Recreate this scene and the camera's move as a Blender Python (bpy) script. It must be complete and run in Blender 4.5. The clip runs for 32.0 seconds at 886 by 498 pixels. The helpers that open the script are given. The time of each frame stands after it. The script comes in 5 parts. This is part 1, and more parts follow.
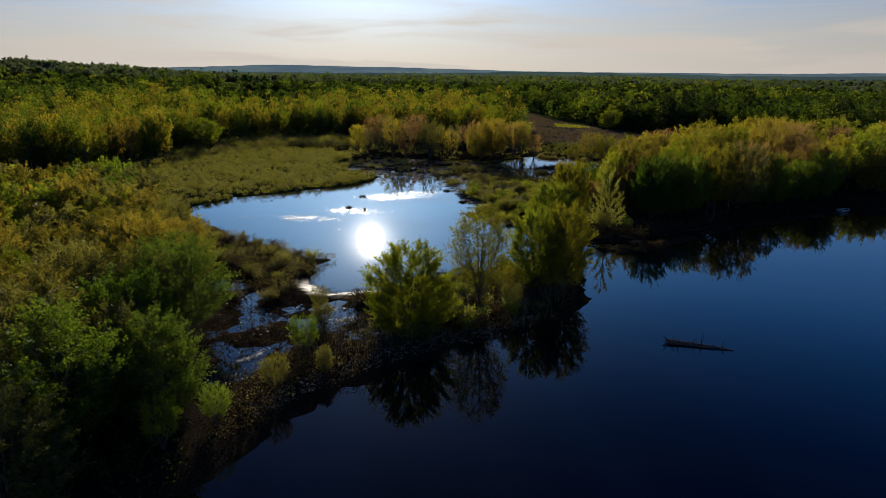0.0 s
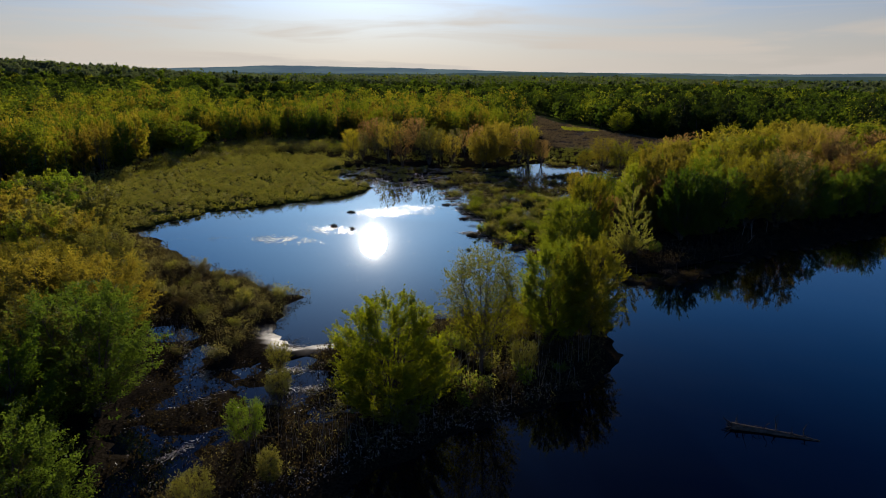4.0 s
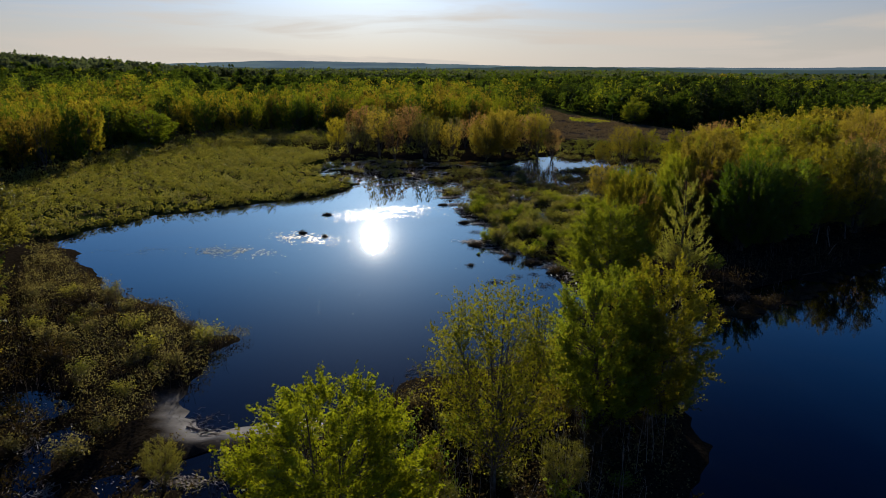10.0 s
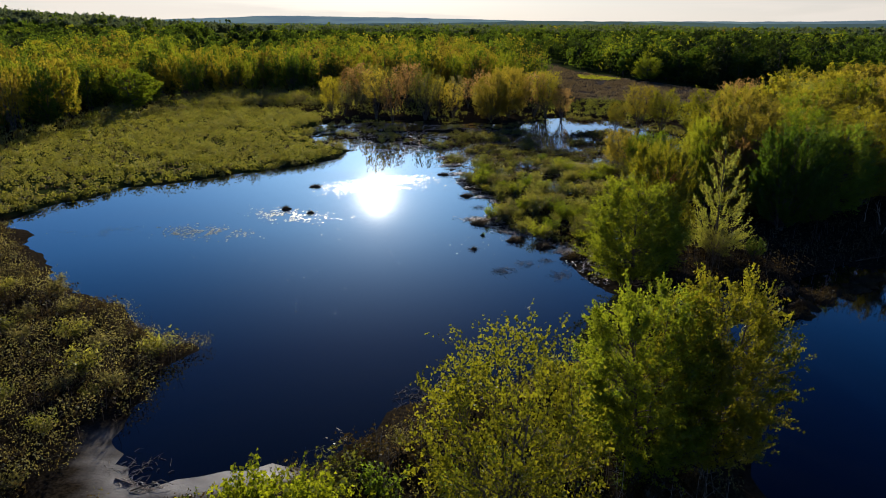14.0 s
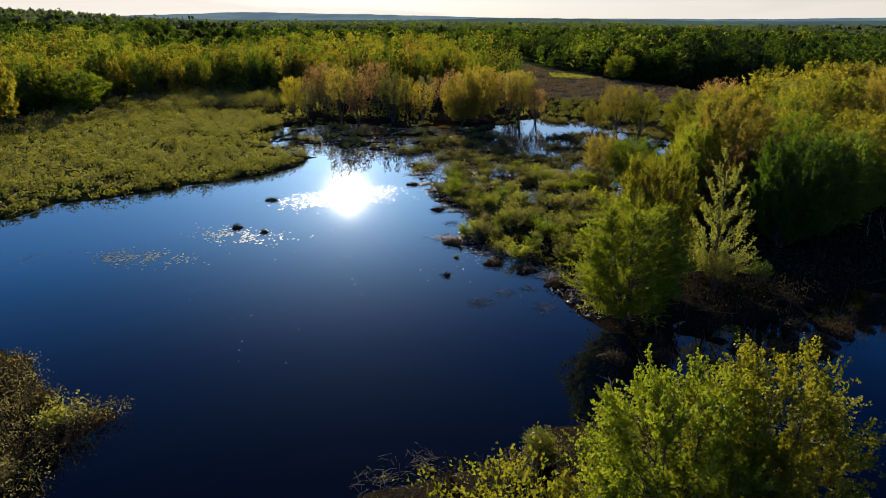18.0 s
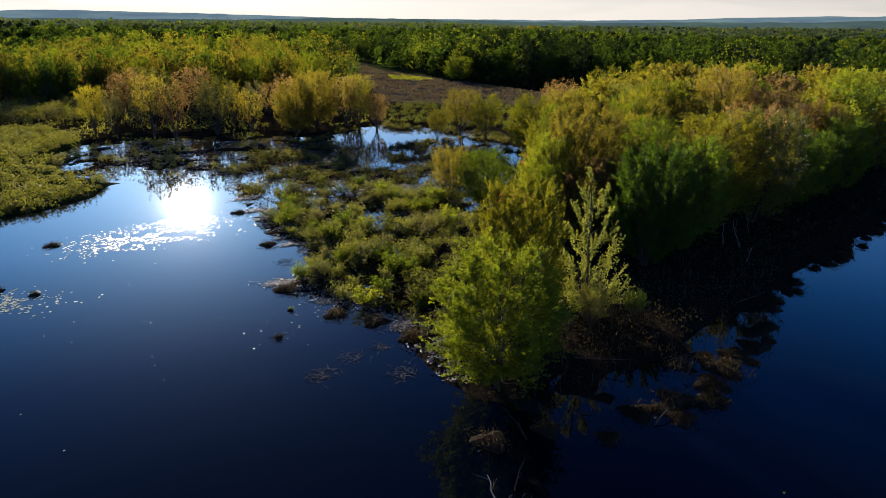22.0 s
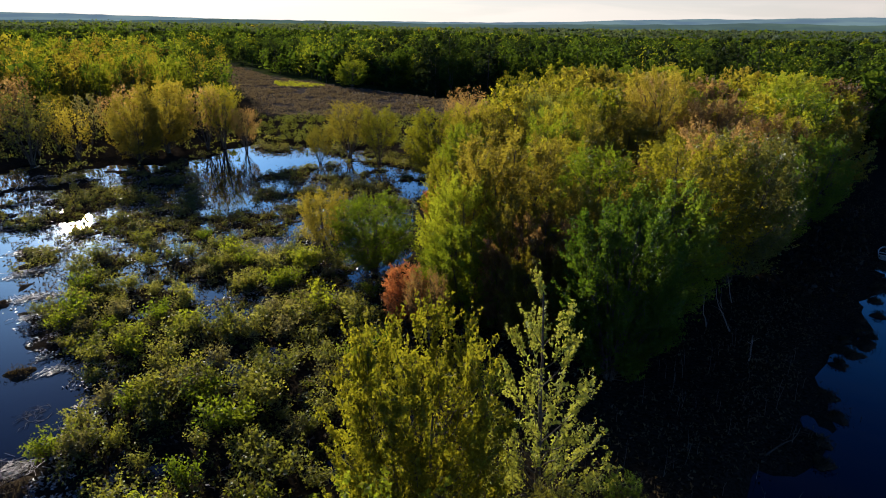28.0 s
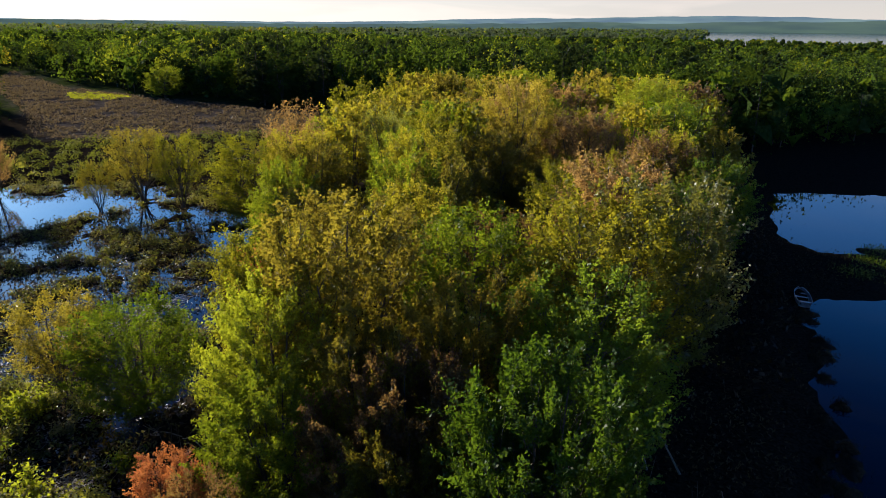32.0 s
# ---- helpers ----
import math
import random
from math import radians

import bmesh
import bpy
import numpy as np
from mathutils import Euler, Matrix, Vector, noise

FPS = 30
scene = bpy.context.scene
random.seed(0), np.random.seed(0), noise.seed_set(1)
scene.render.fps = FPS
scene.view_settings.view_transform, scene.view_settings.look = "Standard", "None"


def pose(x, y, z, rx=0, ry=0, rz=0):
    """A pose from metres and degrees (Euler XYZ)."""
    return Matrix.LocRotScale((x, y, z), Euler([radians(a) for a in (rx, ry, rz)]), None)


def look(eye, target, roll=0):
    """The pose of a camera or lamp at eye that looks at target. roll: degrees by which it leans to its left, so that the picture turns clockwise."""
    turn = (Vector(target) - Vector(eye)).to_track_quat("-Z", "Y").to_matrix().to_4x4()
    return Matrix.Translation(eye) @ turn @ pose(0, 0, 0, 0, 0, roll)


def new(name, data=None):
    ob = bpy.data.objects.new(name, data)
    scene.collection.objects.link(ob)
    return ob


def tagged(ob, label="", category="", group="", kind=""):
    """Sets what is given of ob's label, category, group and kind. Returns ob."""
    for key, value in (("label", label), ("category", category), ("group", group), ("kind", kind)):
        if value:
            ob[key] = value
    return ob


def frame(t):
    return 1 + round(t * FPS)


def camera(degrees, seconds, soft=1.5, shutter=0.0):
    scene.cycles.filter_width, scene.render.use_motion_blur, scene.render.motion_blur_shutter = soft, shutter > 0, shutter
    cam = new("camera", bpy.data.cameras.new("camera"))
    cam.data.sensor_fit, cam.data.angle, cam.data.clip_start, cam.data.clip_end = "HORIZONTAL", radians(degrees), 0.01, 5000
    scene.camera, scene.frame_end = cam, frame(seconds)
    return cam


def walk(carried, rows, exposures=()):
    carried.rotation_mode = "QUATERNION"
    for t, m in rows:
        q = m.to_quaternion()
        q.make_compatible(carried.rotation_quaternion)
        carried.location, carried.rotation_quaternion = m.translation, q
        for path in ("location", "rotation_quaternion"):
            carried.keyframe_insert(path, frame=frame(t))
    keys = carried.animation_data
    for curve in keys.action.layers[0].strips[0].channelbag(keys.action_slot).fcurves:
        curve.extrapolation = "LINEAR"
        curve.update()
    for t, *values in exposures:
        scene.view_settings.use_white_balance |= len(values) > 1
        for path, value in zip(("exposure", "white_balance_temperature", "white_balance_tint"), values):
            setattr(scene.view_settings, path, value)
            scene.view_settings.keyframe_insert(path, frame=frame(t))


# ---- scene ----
cam = camera(68.8, 32.0, soft=0.9)
PATH = [
    (0, (6.919, 0.107, 27.805), (6.482, 1.987, 27.28), 0.4),
    (1, (6.201, 3.956, 27.824), (5.763, 5.836, 27.3), 0.5),
    (2, (5.452, 7.959, 27.828), (5.012, 9.838, 27.303), 0.4),
    (3, (4.654, 12.369, 27.822), (4.213, 14.247, 27.296), 0.4),
    (5.5, (2.564, 23.949, 27.525), (2.112, 25.827, 27.007), 0.3),
    (6, (2.024, 26.167, 27.441), (1.577, 28.043, 26.912), 0.1),
    (7, (1.28, 30.428, 26.426), (0.83, 32.304, 25.896), 0.1),
    (8, (0.462, 34.36, 25.458), (0.013, 36.236, 24.928), 0.1),
    (9, (-0.157, 37.216, 24.387), (-0.607, 39.091, 23.854), 0.2),
    (10, (-0.719, 40.128, 23.869), (-1.167, 42.002, 23.333), 0.2),
    (11, (-1.367, 43.878, 23.77), (-1.816, 45.753, 23.238), 0.0),
    (12, (-1.986, 47.365, 23.713), (-2.435, 49.24, 23.183), 0.1),
    (13, (-2.556, 49.558, 23.584), (-2.998, 51.413, 22.981), 0.1),
    (14, (-2.703, 50.375, 23.557), (-3.152, 52.21, 22.9), 0.0),
    (14.5, (-2.753, 50.802, 23.5), (-3.227, 52.63, 22.841), 0.1),
    (16.5, (-3.571, 54.72, 23.638), (-4.119, 56.526, 22.977), -0.0),
    (17, (-3.885, 56.018, 23.657), (-4.389, 57.837, 22.995), 0.1),
    (18, (-4.459, 58.698, 23.607), (-4.822, 60.549, 22.942), 0.1),
    (19, (-4.857, 61.53, 23.565), (-5.08, 63.403, 22.9), 0.3),
    (20, (-4.843, 64.431, 23.587), (-4.929, 66.315, 22.922), 0.4),
    (21, (-4.707, 67.35, 23.621), (-4.701, 69.236, 22.956), 0.4),
    (22, (-4.597, 70.391, 23.672), (-4.511, 72.276, 23.009), 0.4),
    (23, (-4.039, 73.463, 23.632), (-3.874, 75.342, 22.969), 0.2),
    (24, (-3.689, 76.398, 23.689), (-3.486, 78.274, 23.026), 0.4),
    (25, (-3.06, 79.851, 23.626), (-2.828, 81.724, 22.963), 0.3),
    (25.5, (-2.564, 82.028, 23.583), (-2.317, 83.902, 22.931), 0.6),
    (27.5, (-0.517, 92.647, 23.077), (-0.165, 94.503, 22.421), 0.7),
    (28, (0.126, 95.308, 23.095), (0.487, 97.162, 22.439), 0.5),
    (29, (1.505, 100.642, 23.21), (1.959, 102.477, 22.555), 0.6),
    (30, (3.253, 105.582, 23.292), (3.807, 107.388, 22.636), 0.4),
    (31, (5.231, 110.475, 23.386), (5.886, 112.248, 22.732), 0.5),
    (32, (7.371, 114.955, 23.354), (8.152, 116.675, 22.699), 0.3),
]
walk(cam, [(t, look(eye, target, roll)) for t, eye, target, roll in PATH], [(0, 0.02, 6250, 13), (13, 0.05, 6250, 13), (14, 0.58, 6150, 12), (17, 0.62, 6150, 12), (25, 0.86, 6100, 12), (28, 0.90, 6100, 12), (32, 1.0, 6100, 12)])

# ---- light ----
SUN = Vector((-0.326, 0.911, 0.250)).normalized()
sun_data = bpy.data.lights.new("sun", "SUN")
sun_data.energy, sun_data.angle, sun_data.color = 5.0, radians(2.2), (1.0, 0.88, 0.70)
sun = new("sun", sun_data)
sun.matrix_world = look(SUN * 100, (0, 0, 0))

world = bpy.data.worlds.new("world")
scene.world = world
world.use_nodes = True
wn, wl = world.node_tree.nodes, world.node_tree.links
wn.clear()
sky = wn.new("ShaderNodeTexSky")
sky.sky_type, sky.sun_disc = "NISHITA", False
sky.sun_elevation, sky.sun_rotation = math.asin(SUN.z), math.atan2(SUN.x, SUN.y)
sky.air_density, sky.dust_density, sky.ozone_density = 1.0, 0.5, 6.0
wco, wmap = wn.new("ShaderNodeTexCoord"), wn.new("ShaderNodeMapping")
wmap.inputs["Scale"].default_value = (1.5, 1.5, 17.0)
cir = wn.new("ShaderNodeTexNoise")
cir.inputs["Scale"].default_value, cir.inputs["Detail"].default_value, cir.inputs["Distortion"].default_value = 2.2, 7.0, 0.6
cra = wn.new("ShaderNodeValToRGB")
cra.color_ramp.elements[0].position, cra.color_ramp.elements[1].position = 0.47, 0.74
cra.color_ramp.elements[1].color = (0.38, 0.38, 0.38, 1)
cmx = wn.new("ShaderNodeMixRGB")
bg, wout = wn.new("ShaderNodeBackground"), wn.new("ShaderNodeOutputWorld")
bg.inputs["Strength"].default_value = 0.05
wl.new(wco.outputs["Generated"], wmap.inputs["Vector"])
wl.new(wmap.outputs[0], cir.inputs["Vector"])
wl.new(cir.outputs["Fac"], cra.inputs["Fac"])
sep, hz = wn.new("ShaderNodeSeparateXYZ"), wn.new("ShaderNodeValToRGB")
hz.color_ramp.elements[0].color, hz.color_ramp.elements[1].color = (0.92, 0.92, 0.92, 1), (0.0, 0.0, 0.0, 1)
hz.color_ramp.elements[0].position, hz.color_ramp.elements[1].position = 0.0, 0.34
for at, share in ((0.05, 0.72), (0.10, 0.44), (0.20, 0.10)):
    mist = hz.color_ramp.elements.new(at)
    mist.color = (share, share, share, 1)
veil = wn.new("ShaderNodeMath")
veil.operation, veil.use_clamp = "ADD", True
wl.new(wco.outputs["Generated"], sep.inputs[0])
wl.new(sep.outputs["Z"], hz.inputs["Fac"])
wl.new(hz.outputs["Color"], veil.inputs[0])
low = wn.new("ShaderNodeMapRange")
low.inputs["From Min"].default_value, low.inputs["From Max"].default_value = 0.10, 0.26
low.inputs["To Min"].default_value, low.inputs["To Max"].default_value = 1.0, 0.05
thin = wn.new("ShaderNodeMath")
thin.operation = "MULTIPLY"
wl.new(sep.outputs["Z"], low.inputs["Value"])
wl.new(cra.outputs["Color"], thin.inputs[0])
wl.new(low.outputs["Result"], thin.inputs[1])
wl.new(thin.outputs[0], veil.inputs[1])
wl.new(veil.outputs[0], cmx.inputs[0])
# the bright veil round the sun that thin high cloud makes
toward, cosine = wn.new("ShaderNodeVectorMath"), wn.new("ShaderNodeMath")
toward.operation, toward.inputs[1].default_value = "DOT_PRODUCT", SUN
cosine.operation, cosine.inputs[1].default_value = "MAXIMUM", 0.0
wl.new(wco.outputs["Generated"], toward.inputs[0])
wl.new(toward.outputs["Value"], cosine.inputs[0])
# the blue deepens upward and darkens to the zenith
deep, hue = wn.new("ShaderNodeValToRGB"), wn.new("ShaderNodeMixRGB")
deep.color_ramp.elements[0].color, deep.color_ramp.elements[1].color = (1.0, 1.0, 1.0, 1), (0.16, 0.20, 0.36, 1)
for at, tint in ((0.10, (1.05, 1.35, 1.7)), (0.15, (1.15, 2.1, 2.75)), (0.29, (0.85, 2.1, 2.9)), (0.46, (0.24, 0.70, 1.35)), (0.62, (0.12, 0.30, 0.64))):
    step = deep.color_ramp.elements.new(at)
    step.color = (*tint, 1)
hue.blend_type, hue.inputs[0].default_value = "MULTIPLY", 1.0
wl.new(sep.outputs["Z"], deep.inputs["Fac"])
wl.new(sky.outputs[0], hue.inputs[1])
wl.new(deep.outputs["Color"], hue.inputs[2])
lit = hue.outputs[0]
for power, tint in ((14.0, (2.0, 2.5, 3.2, 1)), (60.0, (7.4, 7.0, 6.2, 1)), (420.0, (17.0, 15.4, 12.8, 1)), (2600.0, (110.0, 100.0, 82.0, 1))):
    pw, ad, co = wn.new("ShaderNodeMath"), wn.new("ShaderNodeMixRGB"), wn.new("ShaderNodeMixRGB")
    pw.operation, pw.inputs[1].default_value = "POWER", power
    co.blend_type, ad.blend_type = "MULTIPLY", "ADD"
    co.inputs[0].default_value, ad.inputs[0].default_value = 1.0, 1.0
    co.inputs[1].default_value = tint
    wl.new(cosine.outputs[0], pw.inputs[0])
    wl.new(pw.outputs[0], co.inputs[2])
    wl.new(lit, ad.inputs[1])
    wl.new(co.outputs[0], ad.inputs[2])
    lit = ad.outputs[0]
pale = wn.new("ShaderNodeValToRGB")
pale.color_ramp.elements[0].position, pale.color_ramp.elements[1].position = 0.45, 0.97
pale.color_ramp.elements[0].color, pale.color_ramp.elements[1].color = (8.7, 7.8, 6.8, 1), (12.8, 11.6, 9.8, 1)
wl.new(cosine.outputs[0], pale.inputs["Fac"])
wl.new(pale.outputs["Color"], cmx.inputs[2])
wl.new(lit, cmx.inputs[1])
wl.new(cmx.outputs[0], bg.inputs["Color"])
wl.new(bg.outputs[0], wout.inputs["Surface"])


# ---- materials ----
def material(name):
    m = bpy.data.materials.new(name)
    m.use_nodes = True
    nodes = m.node_tree.nodes
    nodes.clear()
    return m, nodes, m.node_tree.links


def leaf_material(name, dark, light, through_share=0.60, gloss=0.016, mass=False):
    """Foliage: colour drifts from tree to tree and from leaf to leaf; sunlight passes through the blades."""
    dark, light = [0.64 * c for c in dark], [0.80 * c for c in light]
    m, n, l = material(name)
    info, geo = n.new("ShaderNodeObjectInfo"), n.new("ShaderNodeNewGeometry")
    add = n.new("ShaderNodeMath")
    add.operation = "MULTIPLY_ADD"
    add.inputs[1].default_value = 0.3
    half = n.new("ShaderNodeMath")
    half.operation = "MULTIPLY"
    half.inputs[1].default_value = 0.7
    l.new(info.outputs["Random"], half.inputs[0])
    l.new(geo.outputs["Random Per Island"], add.inputs[0])
    l.new(half.outputs[0], add.inputs[2])
    ramp = n.new("ShaderNodeValToRGB")
    ramp.color_ramp.elements[0].color, ramp.color_ramp.elements[1].color = (*dark, 1), (*light, 1)
    ramp.color_ramp.elements[0].position, ramp.color_ramp.elements[1].position = 0.15, 0.85
    drift = add.outputs[0]
    if mass:
        co, no, mi = n.new("ShaderNodeTexCoord"), n.new("ShaderNodeTexNoise"), n.new("ShaderNodeMath")
        no.inputs["Scale"].default_value, no.inputs["Detail"].default_value = 0.17, 5
        mi.operation, mi.inputs[1].default_value = "MULTIPLY_ADD", 0.75
        sc = n.new("ShaderNodeMath")
        sc.operation, sc.inputs[1].default_value = "MULTIPLY", 0.28
        l.new(co.outputs["Object"], no.inputs["Vector"])
        l.new(add.outputs[0], sc.inputs[0])
        l.new(no.outputs["Fac"], mi.inputs[0])
        l.new(sc.outputs[0], mi.inputs[2])
        drift = mi.outputs[0]
    l.new(drift, ramp.inputs[0])
    dif, tra, glo = n.new("ShaderNodeBsdfDiffuse"), n.new("ShaderNodeBsdfTranslucent"), n.new("ShaderNodeBsdfGlossy")
    glo.inputs["Roughness"].default_value = 0.45
    warm = n.new("ShaderNodeMixRGB")
    warm.blend_type = "MULTIPLY"
    warm.inputs[0].default_value = 1.0
    warm.inputs[2].default_value = (2.2, 1.8, 0.80, 1)
    l.new(ramp.outputs[0], warm.inputs[1])
    l.new(ramp.outputs[0], dif.inputs["Color"])
    l.new(warm.outputs[0], tra.inputs["Color"])
    mix, mix2, out = n.new("ShaderNodeMixShader"), n.new("ShaderNodeMixShader"), n.new("ShaderNodeOutputMaterial")
    if mass:
        bn, bp = n.new("ShaderNodeTexNoise"), n.new("ShaderNodeBump")
        bn.inputs["Scale"].default_value, bn.inputs["Detail"].default_value = 1.6, 5
        bp.inputs["Strength"].default_value, bp.inputs["Distance"].default_value = 1.0, 0.9
        l.new(co.outputs["Object"], bn.inputs["Vector"])
        l.new(bn.outputs["Fac"], bp.inputs["Height"])
        for shader in (dif, tra):
            l.new(bp.outputs[0], shader.inputs["Normal"])
    mix.inputs[0].default_value, mix2.inputs[0].default_value = through_share, gloss
    l.new(dif.outputs[0], mix.inputs[1])
    l.new(tra.outputs[0], mix.inputs[2])
    l.new(mix.outputs[0], mix2.inputs[1])
    l.new(glo.outputs[0], mix2.inputs[2])
    l.new(mix2.outputs[0], out.inputs[0])
    return m


def rough_material(name, a, b, scale, roughness=0.85, bump=0.4, fine=6.0, shine=0.0):
    """A matt surface whose two colours mix at a broad and a fine scale, with relief."""
    m, n, l = material(name)
    co = n.new("ShaderNodeTexCoord")
    n1, n2 = n.new("ShaderNodeTexNoise"), n.new("ShaderNodeTexNoise")
    n1.inputs["Scale"].default_value, n1.inputs["Detail"].default_value = scale, 6
    n2.inputs["Scale"].default_value, n2.inputs["Detail"].default_value = scale * fine, 8
    mean = n.new("ShaderNodeMath")
    mean.operation = "MULTIPLY_ADD"
    mean.inputs[1].default_value = 0.55
    half = n.new("ShaderNodeMath")
    half.operation = "MULTIPLY"
    half.inputs[1].default_value = 0.45
    ramp = n.new("ShaderNodeValToRGB")
    ramp.color_ramp.elements[0].position, ramp.color_ramp.elements[1].position = 0.36, 0.64
    ramp.color_ramp.elements[0].color, ramp.color_ramp.elements[1].color = (*a, 1), (*b, 1)
    bs, out, bp = n.new("ShaderNodeBsdfPrincipled"), n.new("ShaderNodeOutputMaterial"), n.new("ShaderNodeBump")
    bs.inputs["Roughness"].default_value = roughness
    bs.inputs["Specular IOR Level"].default_value = shine
    bp.inputs["Strength"].default_value = bump
    bp.inputs["Distance"].default_value = 0.05
    for t in (n1, n2):
        l.new(co.outputs["Object"], t.inputs["Vector"])
    l.new(n1.outputs["Fac"], mean.inputs[0])
    l.new(n2.outputs["Fac"], half.inputs[0])
    l.new(half.outputs[0], mean.inputs[2])
    l.new(mean.outputs[0], ramp.inputs[0])
    l.new(ramp.outputs[0], bs.inputs["Base Color"])
    l.new(n2.outputs["Fac"], bp.inputs["Height"])
    l.new(bp.outputs[0], bs.inputs["Normal"])
    l.new(bs.outputs[0], out.inputs[0])
    return m


def water_material(name, rough):
    m, n, l = material(name)
    co, map1, map2 = n.new("ShaderNodeTexCoord"), n.new("ShaderNodeMapping"), n.new("ShaderNodeMapping")
    map1.inputs["Rotation"].default_value, map1.inputs["Scale"].default_value = (0, 0, radians(20)), (1.0, 2.2, 1.0)
    map2.inputs["Scale"].default_value = (0.05, 0.05, 0.05)
    rip, calm = n.new("ShaderNodeTexNoise"), n.new("ShaderNodeTexNoise")
    rip.inputs["Scale"].default_value, rip.inputs["Detail"].default_value = 1.6, 3
    calm.inputs["Scale"].default_value = 1.0
    bs, out, bp, mul = n.new("ShaderNodeBsdfPrincipled"), n.new("ShaderNodeOutputMaterial"), n.new("ShaderNodeBump"), n.new("ShaderNodeMath")
    mul.operation = "MULTIPLY"
    bs.inputs["Base Color"].default_value = (0.0004, 0.0018, 0.007, 1)
    bs.inputs["Roughness"].default_value = rough
    bs.inputs["IOR"].default_value = 1.30
    bp.inputs["Strength"].default_value, bp.inputs["Distance"].default_value = 0.04, 0.05
    l.new(co.outputs["Object"], map1.inputs[0])
    l.new(co.outputs["Object"], map2.inputs[0])
    l.new(map1.outputs[0], rip.inputs["Vector"])
    l.new(map2.outputs[0], calm.inputs["Vector"])
    l.new(rip.outputs["Fac"], mul.inputs[0])
    l.new(calm.outputs["Fac"], mul.inputs[1])
    l.new(mul.outputs[0], bp.inputs["Height"])
    l.new(bp.outputs[0], bs.inputs["Normal"])
    l.new(bs.outputs[0], out.inputs[0])
    return m


WATER, FAR_LAKE = water_material("water", 0.012), water_material("ruffled_water", 0.10)
BARK = rough_material("bark", (0.045, 0.036, 0.028), (0.14, 0.12, 0.10), 3.0)
WETWOOD = rough_material("wet_wood", (0.035, 0.029, 0.024), (0.10, 0.085, 0.07), 4.0)
DEADWOOD = rough_material("dead_wood", (0.12, 0.105, 0.09), (0.30, 0.27, 0.23), 4.0)
LEAF = {
    "green": leaf_material("leaf_green", (0.055, 0.115, 0.010), (0.13, 0.21, 0.022)),
    "bright": leaf_material("leaf_bright", (0.10, 0.17, 0.010), (0.22, 0.28, 0.025)),
    "spring": leaf_material("leaf_spring", (0.080, 0.132, 0.006), (0.190, 0.245, 0.012)),
    "lime": leaf_material("leaf_lime", (0.1408, 0.1672, 0.0123), (0.2816, 0.2816, 0.0308)),
    "olive": leaf_material("leaf_olive", (0.1204, 0.1247, 0.0172), (0.2408, 0.2236, 0.0387)),
    "russet": leaf_material("leaf_russet", (0.150, 0.105, 0.055), (0.28, 0.205, 0.115)),
    "red": leaf_material("leaf_red", (0.17, 0.055, 0.035), (0.30, 0.13, 0.075)),
    "pale": leaf_material("leaf_pale", (0.12, 0.16, 0.032), (0.24, 0.285, 0.07), 0.5),
    "dark": leaf_material("leaf_dark", (0.028, 0.062, 0.010), (0.075, 0.13, 0.020)),
    "pine": leaf_material("needles", (0.020, 0.042, 0.014), (0.050, 0.085, 0.026), 0.3),
    "shrub": leaf_material("leaf_shrub", (0.086, 0.117, 0.016), (0.212, 0.240, 0.041), 0.56, 0.03),
    "twig": leaf_material("twig_leaf", (0.022, 0.018, 0.011), (0.060, 0.050, 0.026), 0.3),
    "grey": leaf_material("leaf_grey", (0.074, 0.082, 0.038), (0.19, 0.196, 0.10), 0.48),
    "litter": rough_material("dead_litter", (0.17, 0.14, 0.125), (0.38, 0.33, 0.295), 3.0, 0.5, 0.3, 6.0, 0.4),
    "moss": leaf_material("leaf_moss", (0.080, 0.098, 0.020), (0.17, 0.185, 0.042), 0.50, 0.035),
    "heath": leaf_material("leaf_heath", (0.086, 0.112, 0.021), (0.215, 0.242, 0.054), 0.54, 0.03),
    "sedge": leaf_material("sedge", (0.060, 0.053, 0.047), (0.125, 0.109, 0.097), 0.3),
}

MASS = {
    "green": leaf_material("wood_green", (0.045, 0.095, 0.012), (0.11, 0.18, 0.025), 0.42, 0.004, True),
    "bright": leaf_material("wood_bright", (0.084, 0.1302, 0.0101), (0.1848, 0.2352, 0.0252), 0.60, 0.004, True),
    "lime": leaf_material("wood_lime", (0.128, 0.144, 0.0144), (0.256, 0.248, 0.0336), 0.62, 0.004, True),
    "olive": leaf_material("wood_olive", (0.1105, 0.102, 0.017), (0.2125, 0.187, 0.0382), 0.55, 0.004, True),
    "dark": leaf_material("wood_dark", (0.024, 0.052, 0.010), (0.062, 0.105, 0.020), 0.25, 0.004, True),
    # leaf colour lightened and blued: air haze painted into the far foliage
    "haze": leaf_material("wood_haze_tint", (0.060, 0.100, 0.065), (0.110, 0.155, 0.105), 0.35, 0.004, True),
    "pine": leaf_material("wood_pine", (0.018, 0.036, 0.014), (0.042, 0.068, 0.024), 0.25, 0.004, True),
}


# ---- helpers of this scene ----
def hash01(ix, iy, seed):
    h = (ix.astype(np.int64) * 374761393 + iy.astype(np.int64) * 668265263 + seed * 974711) & 0xFFFFFFFF
    h = ((h ^ (h >> 13)) * 1274126177) & 0xFFFFFFFF
    return ((h ^ (h >> 16)) & 0xFFFF) / 65535.0


